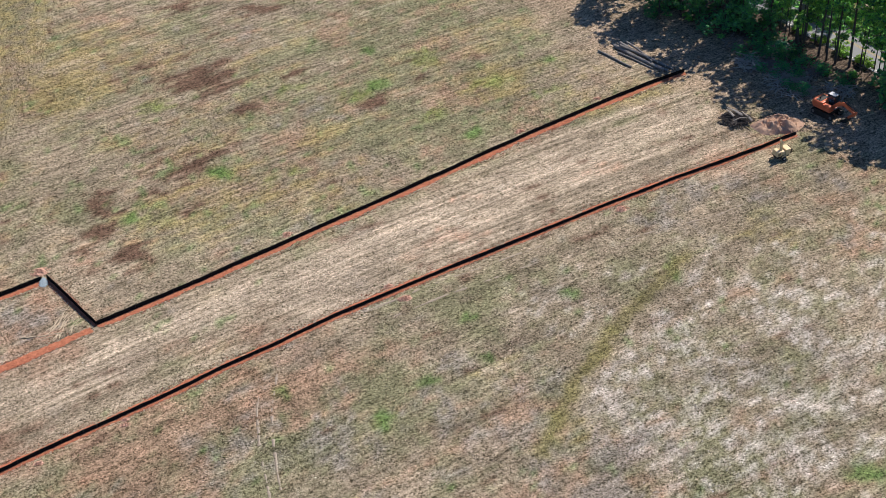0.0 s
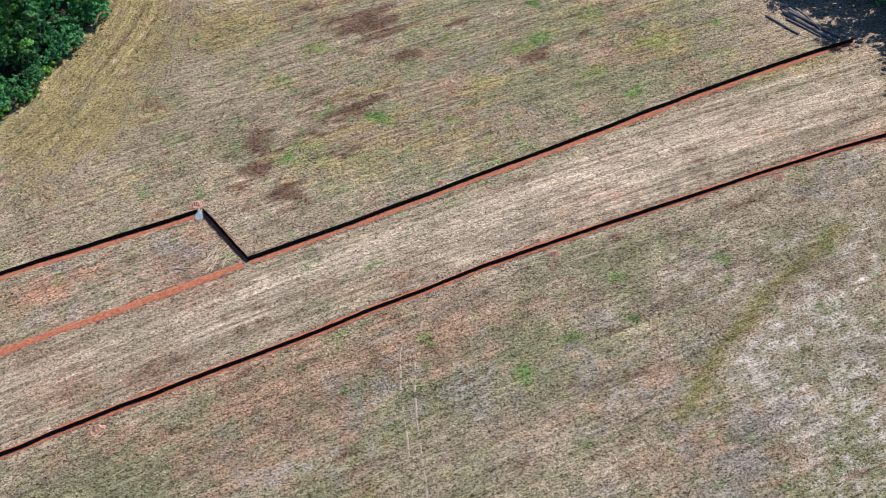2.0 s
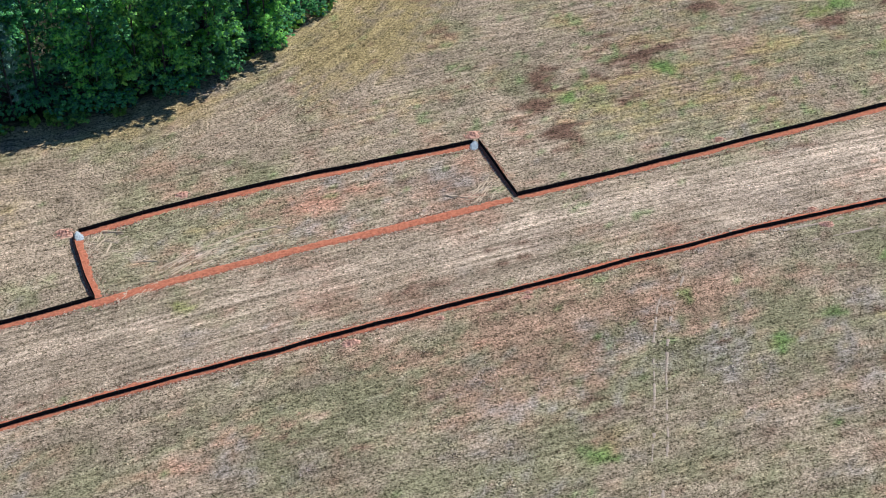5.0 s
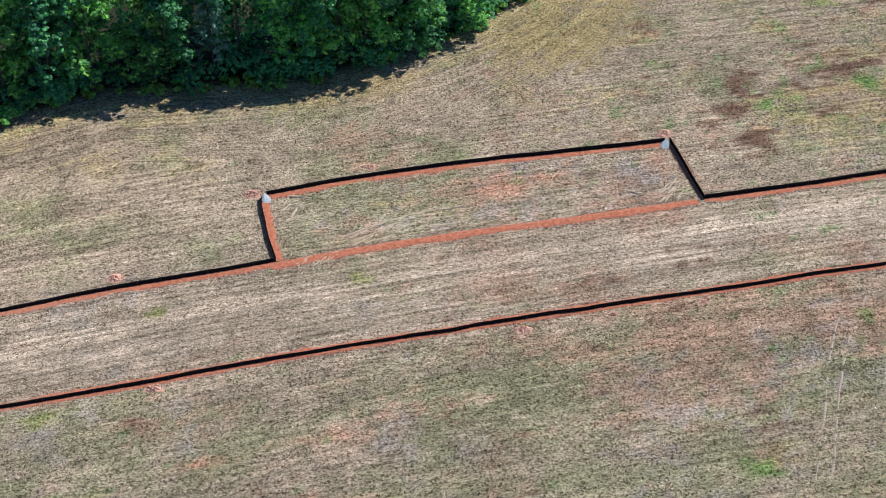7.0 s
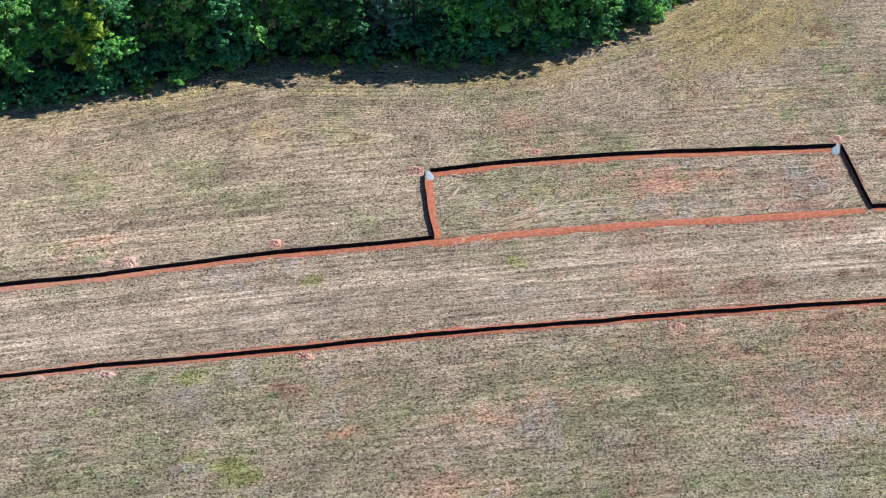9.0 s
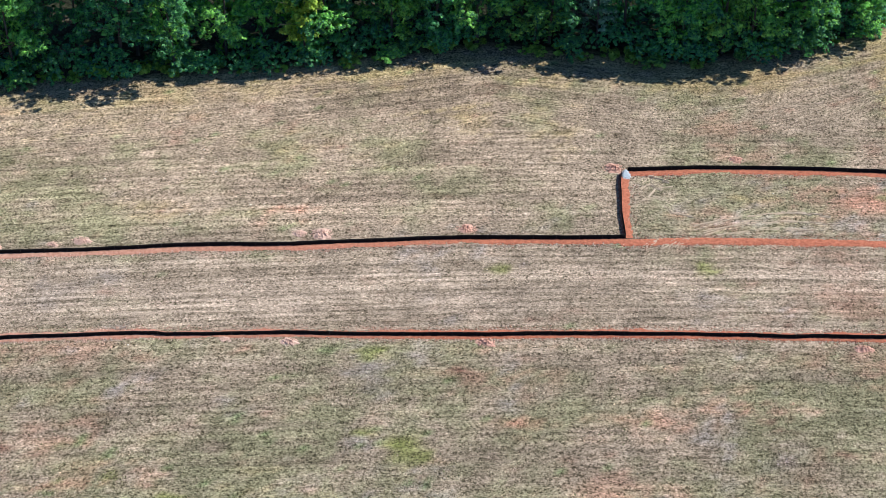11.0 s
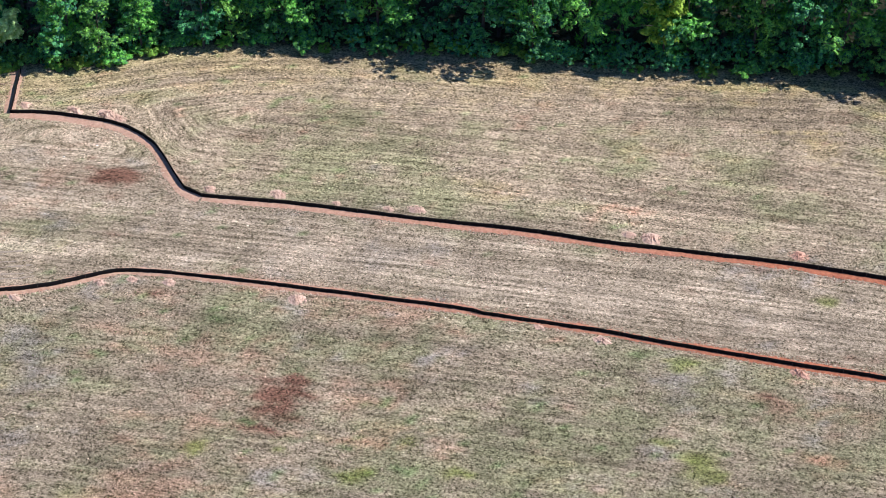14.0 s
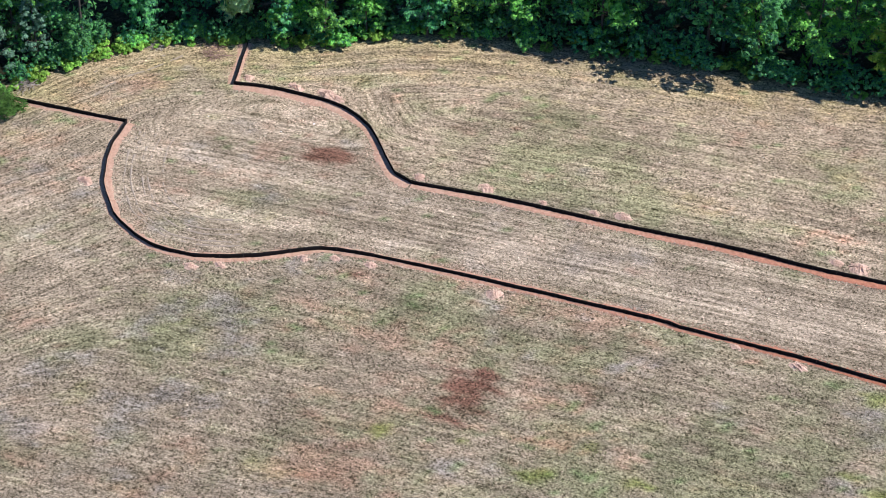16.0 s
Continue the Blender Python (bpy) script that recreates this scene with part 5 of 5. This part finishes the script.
def excavator(x, y, turn):
    base = new("excavator")
    base.matrix_basis = pose(x, y, 0.02, 0, 0, turn)
    tagged(base, "orange tracked excavator parked in the shade with its arm folded", "excavator")
    for side in (-0.95, 0.95):
        bm = bmesh.new()
        ring = []
        for k in range(28):
            w = k / 28 * 2 * math.pi
            cx = 1.35 if math.cos(w) > 0 else -1.35
            ring.append((cx + 0.36 * math.cos(w), 0.38 + 0.36 * math.sin(w)))
        outer = [[bm.verts.new((px, side + o, pz)) for px, pz in ring] for o in (-0.24, 0.24)]
        for k in range(28):
            bm.faces.new((outer[0][k], outer[0][(k + 1) % 28], outer[1][(k + 1) % 28], outer[1][k]))
        bm.faces.new(outer[0][::-1])
        bm.faces.new(outer[1])
        for k in range(16):
            px = -1.5 + k * 0.2
            box(bm, (px, side - 0.26, 0.73), (px + 0.1, side + 0.26, 0.78), 0)
        bmesh.ops.recalc_face_normals(bm, faces=bm.faces)
        track = part("track", bm, DARK_STEEL, base, "dark steel crawler track")
        for cx in (-1.35, 1.35):
            bm = bmesh.new()
            rod(bm, (cx, side - 0.27, 0.38), (cx, side + 0.27, 0.38), 0.2, sides=14)
            part("sprocket", bm, WORN_STEEL, track)
    bm = bmesh.new()
    box(bm, (-0.9, -0.7, 0.35), (0.9, 0.7, 0.75), 0.05)
    rod(bm, (0, 0, 0.7), (0, 0, 1.0), 0.55, sides=20)
    part("undercarriage", bm, DARK_STEEL, base)
    bm = bmesh.new()
    box(bm, (-1.55, -1.15, 0.98), (1.1, 1.15, 1.25), 0.06)
    box(bm, (-1.75, -1.1, 1.1), (-0.1, 1.1, 1.95), 0.14)
    box(bm, (-0.1, -1.1, 1.2), (0.95, -0.35, 1.75), 0.08)
    house = part("house", bm, ORANGE, base, "orange engine house and counterweight")
    bm = bmesh.new()
    box(bm, (-1.3, -0.9, 1.95), (-0.5, 0.7, 2.0), 0.02)
    part("engine_cover", bm, DARK_STEEL, house, "dark cover on the engine house")
    bm = bmesh.new()
    rod(bm, (-0.9, -0.55, 1.95), (-0.9, -0.55, 2.35), 0.06)
    part("exhaust", bm, DARK_STEEL, house)
    bm = bmesh.new()
    box(bm, (-0.45, 0.2, 1.2), (1.05, 1.12, 2.65), 0.08, (0.22, 0.05))
    cab = part("cab", bm, DARK_STEEL, base, "dark cab with tinted windows")
    for lo, hi in (((-0.3, 1.115, 1.75), (0.75, 1.135, 2.5)), ((-0.3, 0.185, 1.75), (0.75, 0.205, 2.5))):
        bm = bmesh.new()
        box(bm, lo, hi, 0)
        part("side_window", bm, GLASS, cab)
    bm = bmesh.new()
    v = [bm.verts.new(c) for c in ((1.07, 0.3, 1.5), (1.07, 1.02, 1.5), (0.87, 1.02, 2.52), (0.87, 0.3, 2.52))]
    bm.faces.new(v)
    bmesh.ops.solidify(bm, geom=bm.faces, thickness=0.015)
    part("windscreen", bm, GLASS, cab)
    bm = bmesh.new()
    box(bm, (-0.35, 0.28, 2.645), (0.75, 1.04, 2.70), 0.02)
    part("roof", bm, PALE_PANEL, cab, "pale cab roof")
    bm = bmesh.new()
    arm(bm, [(0.7, 1.25, 0.4), (1.6, 2.15, 0.5), (2.5, 2.45, 0.5), (4.1, 1.75, 0.34)], 0.36)
    part("boom", bm, ORANGE, base, "orange cranked boom")
    bm = bmesh.new()
    arm(bm, [(4.35, 2.05, 0.26), (4.0, 1.6, 0.42), (3.1, 0.75, 0.26)], 0.28)
    part("stick", bm, ORANGE, base)
    for n, (a, b, r0) in enumerate((((1.0, -0.26, 1.05), (2.2, -0.26, 2.2), 0.07), ((1.0, 0.26, 1.05), (2.2, 0.26, 2.2), 0.07), ((2.3, 0, 2.8), (4.2, 0, 2.2), 0.07))):
        bm = bmesh.new()
        a, b = Vector(a), Vector(b)
        rod(bm, a, a.lerp(b, 0.6), r0)
        rod(bm, a.lerp(b, 0.6), b, r0 * 0.55)
        part("hydraulic_cylinder", bm, WORN_STEEL if n < 2 else DARK_STEEL, base)
    bm = bmesh.new()
    prof = [(3.2, 0.85), (3.35, 0.45), (3.2, 0.1), (2.8, -0.02), (2.35, 0.12), (2.45, 0.2), (2.8, 0.1), (3.08, 0.2), (3.18, 0.45), (3.0, 0.8)]
    rings = [[bm.verts.new((px, w, pz + 0.05)) for px, pz in prof] for w in (-0.45, 0.45)]
    for k in range(len(prof)):
        n = (k + 1) % len(prof)
        bm.faces.new((rings[0][k], rings[0][n], rings[1][n], rings[1][k]))
    for w, ring in zip((-0.45, 0.45), rings):
        bm.faces.new([bm.verts.new((px, w, pz + 0.05)) for px, pz in ((3.2, 0.85), (3.35, 0.45), (3.2, 0.1), (2.8, -0.02), (2.35, 0.12))])
    for k in range(4):
        box(bm, (2.18, -0.42 + k * 0.24, 0.15), (2.42, -0.32 + k * 0.24, 0.21), 0)
    bmesh.ops.recalc_face_normals(bm, faces=bm.faces)
    part("bucket", bm, DARK_STEEL, base, "dark worn digging bucket")


excavator(124.1, 156.5, -72)


def chipper(x, y, turn):
    """A towed brush chipper: drum body, engine box, infeed with a folded table, chute, drawbar and two wheels."""
    base = new("brush_chipper")
    base.matrix_basis = pose(x, y, 0.02, 0, 0, turn) @ Matrix.Diagonal((0.78, 0.78, 0.84, 1))
    tagged(base, "yellow towed brush chipper beside the end of the fence", "brush chipper")
    bm = bmesh.new()
    box(bm, (-1.0, -0.75, 0.55), (1.15, 0.75, 0.75), 0.03)
    rod(bm, (-1.0, 0, 0.62), (-2.0, 0, 0.5), 0.07)
    rod(bm, (-1.9, 0, 0.55), (-1.9, 0, 0.0), 0.05)
    part("chassis", bm, DARK_STEEL, base, "dark frame with drawbar")
    bm = bmesh.new()
    box(bm, (-1.05, -0.7, 0.75), (-0.15, 0.7, 1.55), 0.09, (0.05, 0.12))
    engine = part("engine_box", bm, YELLOW, base)
    for side in (-0.7, 0.7):
        bm = bmesh.new()
        for k in range(4):
            box(bm, (-0.85, side - 0.015, 0.9 + k * 0.13), (-0.35, side + 0.015, 0.97 + k * 0.13), 0)
        part("louvre", bm, DARK_STEEL, engine)
    bm = bmesh.new()
    box(bm, (-0.15, -0.6, 0.75), (0.6, 0.6, 1.4), 0.12)
    part("drum_housing", bm, YELLOW, base)
    bm = bmesh.new()
    box(bm, (0.6, -0.72, 0.7), (1.35, 0.72, 1.65), 0.05, (-0.25, 0.0))
    part("infeed_hopper", bm, YELLOW, base)
    bm = bmesh.new()
    v = [bm.verts.new(c) for c in ((1.6, -0.7, 0.72), (1.6, 0.7, 0.72), (1.85, 0.7, 1.5), (1.85, -0.7, 1.5))]
    bm.faces.new(v)
    bmesh.ops.solidify(bm, geom=bm.faces, thickness=0.05)
    part("infeed_table", bm, DARK_STEEL, base)
    bm = bmesh.new()
    arm(bm, [(0.1, 1.35, 0.36), (0.1, 2.5, 0.30), (0.06, 2.95, 0.28), (-0.12, 3.2, 0.26)], 0.28)
    part("chute", bm, YELLOW, base, "yellow discharge chute that stands upright")
    for side in (-0.85, 0.85):
        bm = bmesh.new()
        rod(bm, (0.25, side - 0.11, 0.34), (0.25, side + 0.11, 0.34), 0.36, sides=20)
        bmesh.ops.bevel(bm, geom=[e for e in bm.edges if len(e.link_faces) == 2 and e.calc_face_angle(0) > 1.0], offset=0.05, segments=2, affect="EDGES")
        wheel = part("wheel", bm, RUBBER, base, "black rubber tyre")
        bm = bmesh.new()
        rod(bm, (0.25, side - 0.125, 0.34), (0.25, side + 0.125, 0.34), 0.17, sides=14)
        part("rim", bm, PALE_PANEL, wheel)
        bm = bmesh.new()
        arm(bm, [(-0.2, 0.6, 0.04), (-0.08, 0.78, 0.04), (0.58, 0.78, 0.04), (0.72, 0.6, 0.04)], 0.28)
        bmesh.ops.translate(bm, verts=bm.verts, vec=(0, side, 0))
        part("mudguard", bm, YELLOW, base)


chipper(112.8, 150.2, 2)


def log(a, b, r0, r1, seed, z=0.0):
    """A felled trunk with its bark on and pale sawn ends."""
    r = np.random.default_rng(seed)
    base = new("log")
    base.matrix_basis = pose(a[0], a[1], 0)
    tagged(base, "felled dark tree trunk lying on the grass", "log", "felled logs")
    d = Vector((b[0] - a[0], b[1] - a[1], 0))
    bm = bmesh.new()
    rings = []
    side = Vector((-d.y, d.x, 0)).normalized()
    for n in range(13):
        t = n / 12
        rad = r0 + (r1 - r0) * t
        c = d * t + side * (0.12 * math.sin(t * 4 + seed)) + Vector((0, 0, z + rad))
        rings.append([bm.verts.new(c + (side * math.cos(k * math.pi / 5) + Vector((0, 0, 1)) * math.sin(k * math.pi / 5)) * rad * r.uniform(0.92, 1.08)) for k in range(10)])
    for p, q in zip(rings, rings[1:]):
        for k in range(10):
            bm.faces.new((p[k], p[(k + 1) % 10], q[(k + 1) % 10], q[k]))
    ends = bmesh.new()
    for ring, sign in ((rings[0], -1), (rings[-1], 1)):
        ends.faces.new([ends.verts.new(v.co + d.normalized() * 0.004 * sign) for v in ring])
        bm.faces.new(ring)
    bmesh.ops.recalc_face_normals(bm, faces=bm.faces)
    part("bark", bm, LOG_BARK, base)
    part("sawn_ends", ends, CUT_WOOD, base, "pale sawn ends")


log((105.5, 183.1), (107.6, 177.5), 0.17, 0.13, 1)
log((108.1, 183.4), (110.9, 174.9), 0.24, 0.2, 2)
log((109.2, 183.6), (111.6, 175.6), 0.26, 0.2, 3)
log((108.9, 180.9), (111.2, 174.3), 0.22, 0.18, 4)
log((108.7, 182.6), (110.9, 176.5), 0.18, 0.14, 5, 0.4)
log((109.9, 182.9), (110.4, 177.0), 0.15, 0.1, 6, 0.45)
log((107.7, 181.6), (110.0, 176.0), 0.14, 0.1, 7)
log((110.3, 180.4), (112.3, 174.6), 0.17, 0.13, 8)


def sticks(name, x, y, size, count, seed, mat, label, high=0.9, thick=0.05, lift=0.0):
    """A tangle of cut branches, each bent and tapered, and forked at times."""
    r = np.random.default_rng(seed)
    base = new(name)
    base.matrix_basis = pose(x, y, 0)
    tagged(base, label, "brush pile")
    bm = bmesh.new()
    for _ in range(count):
        a, d = r.uniform(0, 6.283), size * math.sqrt(r.uniform(0, 1)) * 0.55
        c = Vector((d * math.cos(a), d * math.sin(a), 0.05 + lift + high * r.uniform(0, 1) * (1 - d / size)))
        w, l = r.uniform(0, 6.283), size * r.uniform(0.35, 1.0)
        way = Vector((math.cos(w), math.sin(w), r.uniform(-0.15, 0.35)))
        p0 = c - way * l * 0.5
        p1 = c + Vector((0, 0, r.uniform(0, 0.2)))
        p2 = c + way * l * 0.5 + Vector((r.uniform(-0.3, 0.3), r.uniform(-0.3, 0.3), 0))
        for q in (p0, p1, p2):
            q.z = max(q.z, 0.03)
        t = thick * r.uniform(0.4, 1.5)
        rod(bm, p0, p1, t, t * 0.8, 5)
        rod(bm, p1, p2, t * 0.8, t * 0.3, 5)
    tagged(part("brushwood", bm, mat, base), kind="stuff")
    return base


DARK_BARK = simple("dark_bark", (0.09, 0.078, 0.07), 0.85, spread=0.6, scale=3.0, bumpy=0.5)
sticks("brush_pile", 112.9, 160.1, 2.9, 170, 31, DARK_BARK, "pile of dark cut branches on the straw", 0.9, 0.06)
sticks("dead_branch", 113.2, 160.4, 2.6, 5, 33, CUT_WOOD, "thick pale forked branch on the brush pile", 0.5, 0.15, 0.65)
GREY_TWIGS = simple("weathered_twigs", (0.42, 0.40, 0.37), 0.85, spread=0.5, scale=3.0)
for n, (x, y, size, count, high) in enumerate(((121.9, 171.4, 3.2, 80, 1.3), (124.3, 167.0, 3.4, 60, 1.0), (122.9, 164.2, 4.2, 46, 0.7), (127.8, 173.6, 2.8, 50, 0.8), (129.0, 160.4, 3.4, 60, 0.8))):
    sticks("torn_branches", x, y, size, count, 36 + n, GREY_TWIGS, "grey torn branches in the shade of the trees", high, 0.045)
REDDISH = simple("rusty_twigs", (0.31, 0.20, 0.16), 0.9, spread=0.3, scale=3.0)
sticks("dead_branch", -127.4, 124.0, 2.8, 46, 34, REDDISH, "reddish dead branch with twigs on the straw", 0.5, 0.03)
sticks("dead_branch", -133.6, 120.9, 1.6, 40, 35, DEAD_WOOD, "grey dead branches at the wood's edge", 0.6, 0.035)
sticks("dead_branch", -140.0, 105.6, 2.2, 60, 36, DEAD_WOOD, "grey dead branches at the wood's edge", 0.7, 0.04)
for n, (x, y, size) in enumerate(((123.6, 170.5, 3.4), (125.6, 165.4, 3.0), (123.4, 176.5, 3.0), (126.8, 171.6, 3.2), (128.6, 166.0, 3.0), (124.6, 162.0, 2.4))):
    sticks("slash_pile", x, y, size, 70, 40 + n, DEAD_WOOD if n % 2 else LOG_BARK, "slash of cut branches under the tall trees", 0.7, 0.045)


def earth_mound(x, y, rx, ry, high, turn, seed):
    """A tipped mound of pale red earth with slumped sides."""
    r = np.random.default_rng(seed)
    base = new("earth_mound")
    base.matrix_basis = pose(x, y, 0, 0, 0, turn)
    tagged(base, "mound of tipped pale red earth", "earth mound")
    k, m = 72, 28
    rho, w = np.meshgrid(np.linspace(0, 1, m), np.linspace(0, 2 * np.pi, k, endpoint=False))
    edge = 1 + 0.14 * np.sin(2 * w + 1) + 0.08 * np.sin(5 * w)
    px, py = rx * rho * edge * np.cos(w), ry * rho * edge * np.sin(w)
    z = high * (1 - rho ** 1.15) * (1 + 0.45 * smooth_noise(px, py, 0.9, seed)) + 0.34 * smooth_noise(px, py, 0.4, seed + 1) * (1 - rho) + 0.16 * smooth_noise(px, py, 0.2, seed + 2) * (1.1 - rho) - 0.06 * rho
    i = np.arange(k * m).reshape(k, m)
    nx = np.roll(i, -1, axis=0)
    f = np.stack([i[:, :-1], i[:, 1:], nx[:, 1:], nx[:, :-1]], -1).reshape(-1, 4)
    o = new("soil", mesh_from_arrays("soil", np.stack([px, py, z], -1).reshape(-1, 3), f, MOUND))
    o.parent = base
    bm = bmesh.new()
    for _ in range(230):
        a, d = r.uniform(0, 6.283), r.uniform(0.1, 1.15)
        lump(bm, r, (rx * d * math.cos(a), ry * d * math.sin(a), max(0.0, high * (1 - d ** 1.25))), r.uniform(0.04, 0.11))
    tagged(part("loose_clay", bm, MOUND, base), kind="stuff")


MOUND = simple("pale_red_earth", (0.52, 0.335, 0.235), 0.95, spread=0.4, scale=1.2, bumpy=0.8)
earth_mound(116.8, 156.6, 3.1, 2.3, 1.75, -20, 71)

# a round evergreen at the west end of the fence
shrub = tagged(bush(205, 2.3, 1.5, 7000, LEAF_CEDAR, 0.08, "rounded dark green shrub at the end of the silt fence"), group="bushes by the fence")
shrub.matrix_basis = pose(-138.3, 100.5, 0, 0, 0, 30) @ Matrix.Diagonal((1.35, 1.35, 1.15, 1))


# ---- stubble: uncounted tufts of cut hay ----
def tufts(count, seed):
    r = np.random.default_rng(seed)
    w = np.radians(r.uniform(-50, 39, count))
    d = np.sqrt(r.uniform(94 ** 2, 228 ** 2, count))
    x, y = d * np.sin(w), d * np.cos(w)
    edge, side = distance_to(WOODS_EDGE, x, y)
    keep = (side < 0) | (edge < 0.5)
    for line, wl, wr in STRIPS:
        e, sd = distance_to(line, x, y)
        keep &= e > np.where(sd > 0, wl, wr) * 0.97 + 0.05
    road, beyond = distance_to(ROAD_LINE, x, y)
    keep &= (road > 4.2) & (beyond < 0)
    bare = np.clip(1.3 - distance_to(LITTER_LINE, x, y)[0] / 11.0, 0, 1)
    keep &= r.uniform(0, 1, count) > 0.85 * bare
    x, y = x[keep], y[keep]
    tones = field_tones(x, y)
    soil, green, dead, pale, olive, row, south, raked = tones
    n = len(x)
    clumps = 0.5 + 0.5 * rough_noise(x, y, 1.1, 81)
    band = 0.5 + 0.5 * smooth_noise(x * 0.06, row, 0.9, 82)
    keep = r.uniform(0, 1, n) < 0.45 + 0.4 * clumps + 0.35 * band - 0.35 * soil - 0.3 * dead
    x, y, clumps, band = x[keep], y[keep], clumps[keep], band[keep]
    tones = tuple(q[keep] for q in tones)
    soil, green, dead, pale, olive, row, south, raked = tones
    n = len(x)
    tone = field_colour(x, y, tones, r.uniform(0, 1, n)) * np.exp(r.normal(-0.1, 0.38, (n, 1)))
    size = r.uniform(0.06, 0.13, n) * (0.8 + 0.4 * clumps)
    high = r.uniform(0.03, 0.09, n) * (0.7 + 0.6 * clumps) * (1 - 0.4 * np.clip(pale, 0, 1)) * (1 - 0.55 * np.clip(raked, 0, 1)) * (1 - 0.5 * np.clip(soil, 0, 1))
    # a few stout weeds stand out as dark dots
    weed = r.uniform(0, 1, n) < 0.03 + 0.02 * south - 0.01 * raked
    tone[weed] = np.array((0.075, 0.078, 0.036)) * r.uniform(0.6, 1.8, (weed.sum(), 1))
    size, high = np.where(weed, r.uniform(0.07, 0.13, n), size), np.where(weed, r.uniform(0.07, 0.14, n), high)
    turn = r.uniform(0, 6.283, n)
    verts = []
    for k in range(3):
        a = turn + k * 2.094 + r.uniform(-0.5, 0.5, n)
        rad = size * r.uniform(0.7, 1.35, n)
        verts.append(np.c_[x + rad * np.cos(a), y + rad * np.sin(a), np.full(n, -0.03)])
    verts.append(np.c_[x + r.normal(0, 0.55, n) * size, y + r.normal(0, 0.55, n) * size, high])
    v = np.stack(verts, 1).reshape(-1, 3)
    base = np.arange(n)[:, None] * 4
    f = np.concatenate([base + np.array([[k, (k + 1) % 3, 3]]) for k in range(3)], 0)
    me = mesh_from_arrays("stubble", v, f, TUFT)
    point_colour(me, "tone", np.repeat(np.clip(tone, 0.01, 0.85), 4, axis=0))
    tagged(new("stubble", me), "tufts of cut dry hay and grass stubble", "stubble", kind="stuff")


tufts(330000, 91)


def crumbs(seed):
    """Loose clay and straw scattered over the edges of the trench strips."""
    r = np.random.default_rng(seed)
    xs, tones = [], []
    for line, wl, wr in STRIPS:
        p = resample(line, 0.25)
        n = side_of(p)
        for _ in range(9):
            side = r.choice((-1.0, 1.0), len(p))
            w = np.where(side > 0, wl, wr) * side * r.normal(0.95, 0.22, len(p))
            xs.append(p + n * w[:, None] + r.uniform(-0.12, 0.12, p.shape))
    q = np.concatenate(xs)
    count = len(q)
    clay = np.array((0.20, 0.085, 0.055)) + (np.array((0.46, 0.25, 0.17)) - (0.20, 0.085, 0.055)) * r.uniform(0, 1, (count, 1))
    dry = np.clip((-q[:, :1] - 10) / 70, 0, 1)
    clay = clay * (1 - dry) + np.array((0.50, 0.35, 0.26)) * r.uniform(0.6, 1.2, (count, 1)) * dry
    straw = np.array((0.50, 0.41, 0.31)) * r.uniform(0.5, 1.35, (count, 1))
    tone = np.where(r.uniform(0, 1, (count, 1)) < 0.55, clay, straw)
    size, turn = r.uniform(0.04, 0.13, count), r.uniform(0, 6.283, count)
    verts = []
    for k in range(4):
        a = turn + k * math.pi / 2 + r.uniform(-0.4, 0.4, count)
        rad = size * r.uniform(0.7, 1.3, count)
        verts.append(np.c_[q[:, 0] + rad * np.cos(a), q[:, 1] + rad * np.sin(a), np.full(count, -0.03)])
    verts.append(np.c_[q + r.normal(0, 0.3, (count, 2)) * size[:, None], r.uniform(0.04, 0.13, count)])
    v = np.stack(verts, 1).reshape(-1, 3)
    f = np.concatenate([np.arange(count)[:, None] * 5 + np.array([[k, (k + 1) % 4, 4]]) for k in range(4)], 0)
    me = mesh_from_arrays("clay_crumbs", v, f, TUFT)
    point_colour(me, "tone", np.repeat(tone, 5, axis=0))
    tagged(new("clay_crumbs", me), "loose crumbs of red clay and straw beside the trench", "clay crumbs", kind="stuff")


crumbs(92)
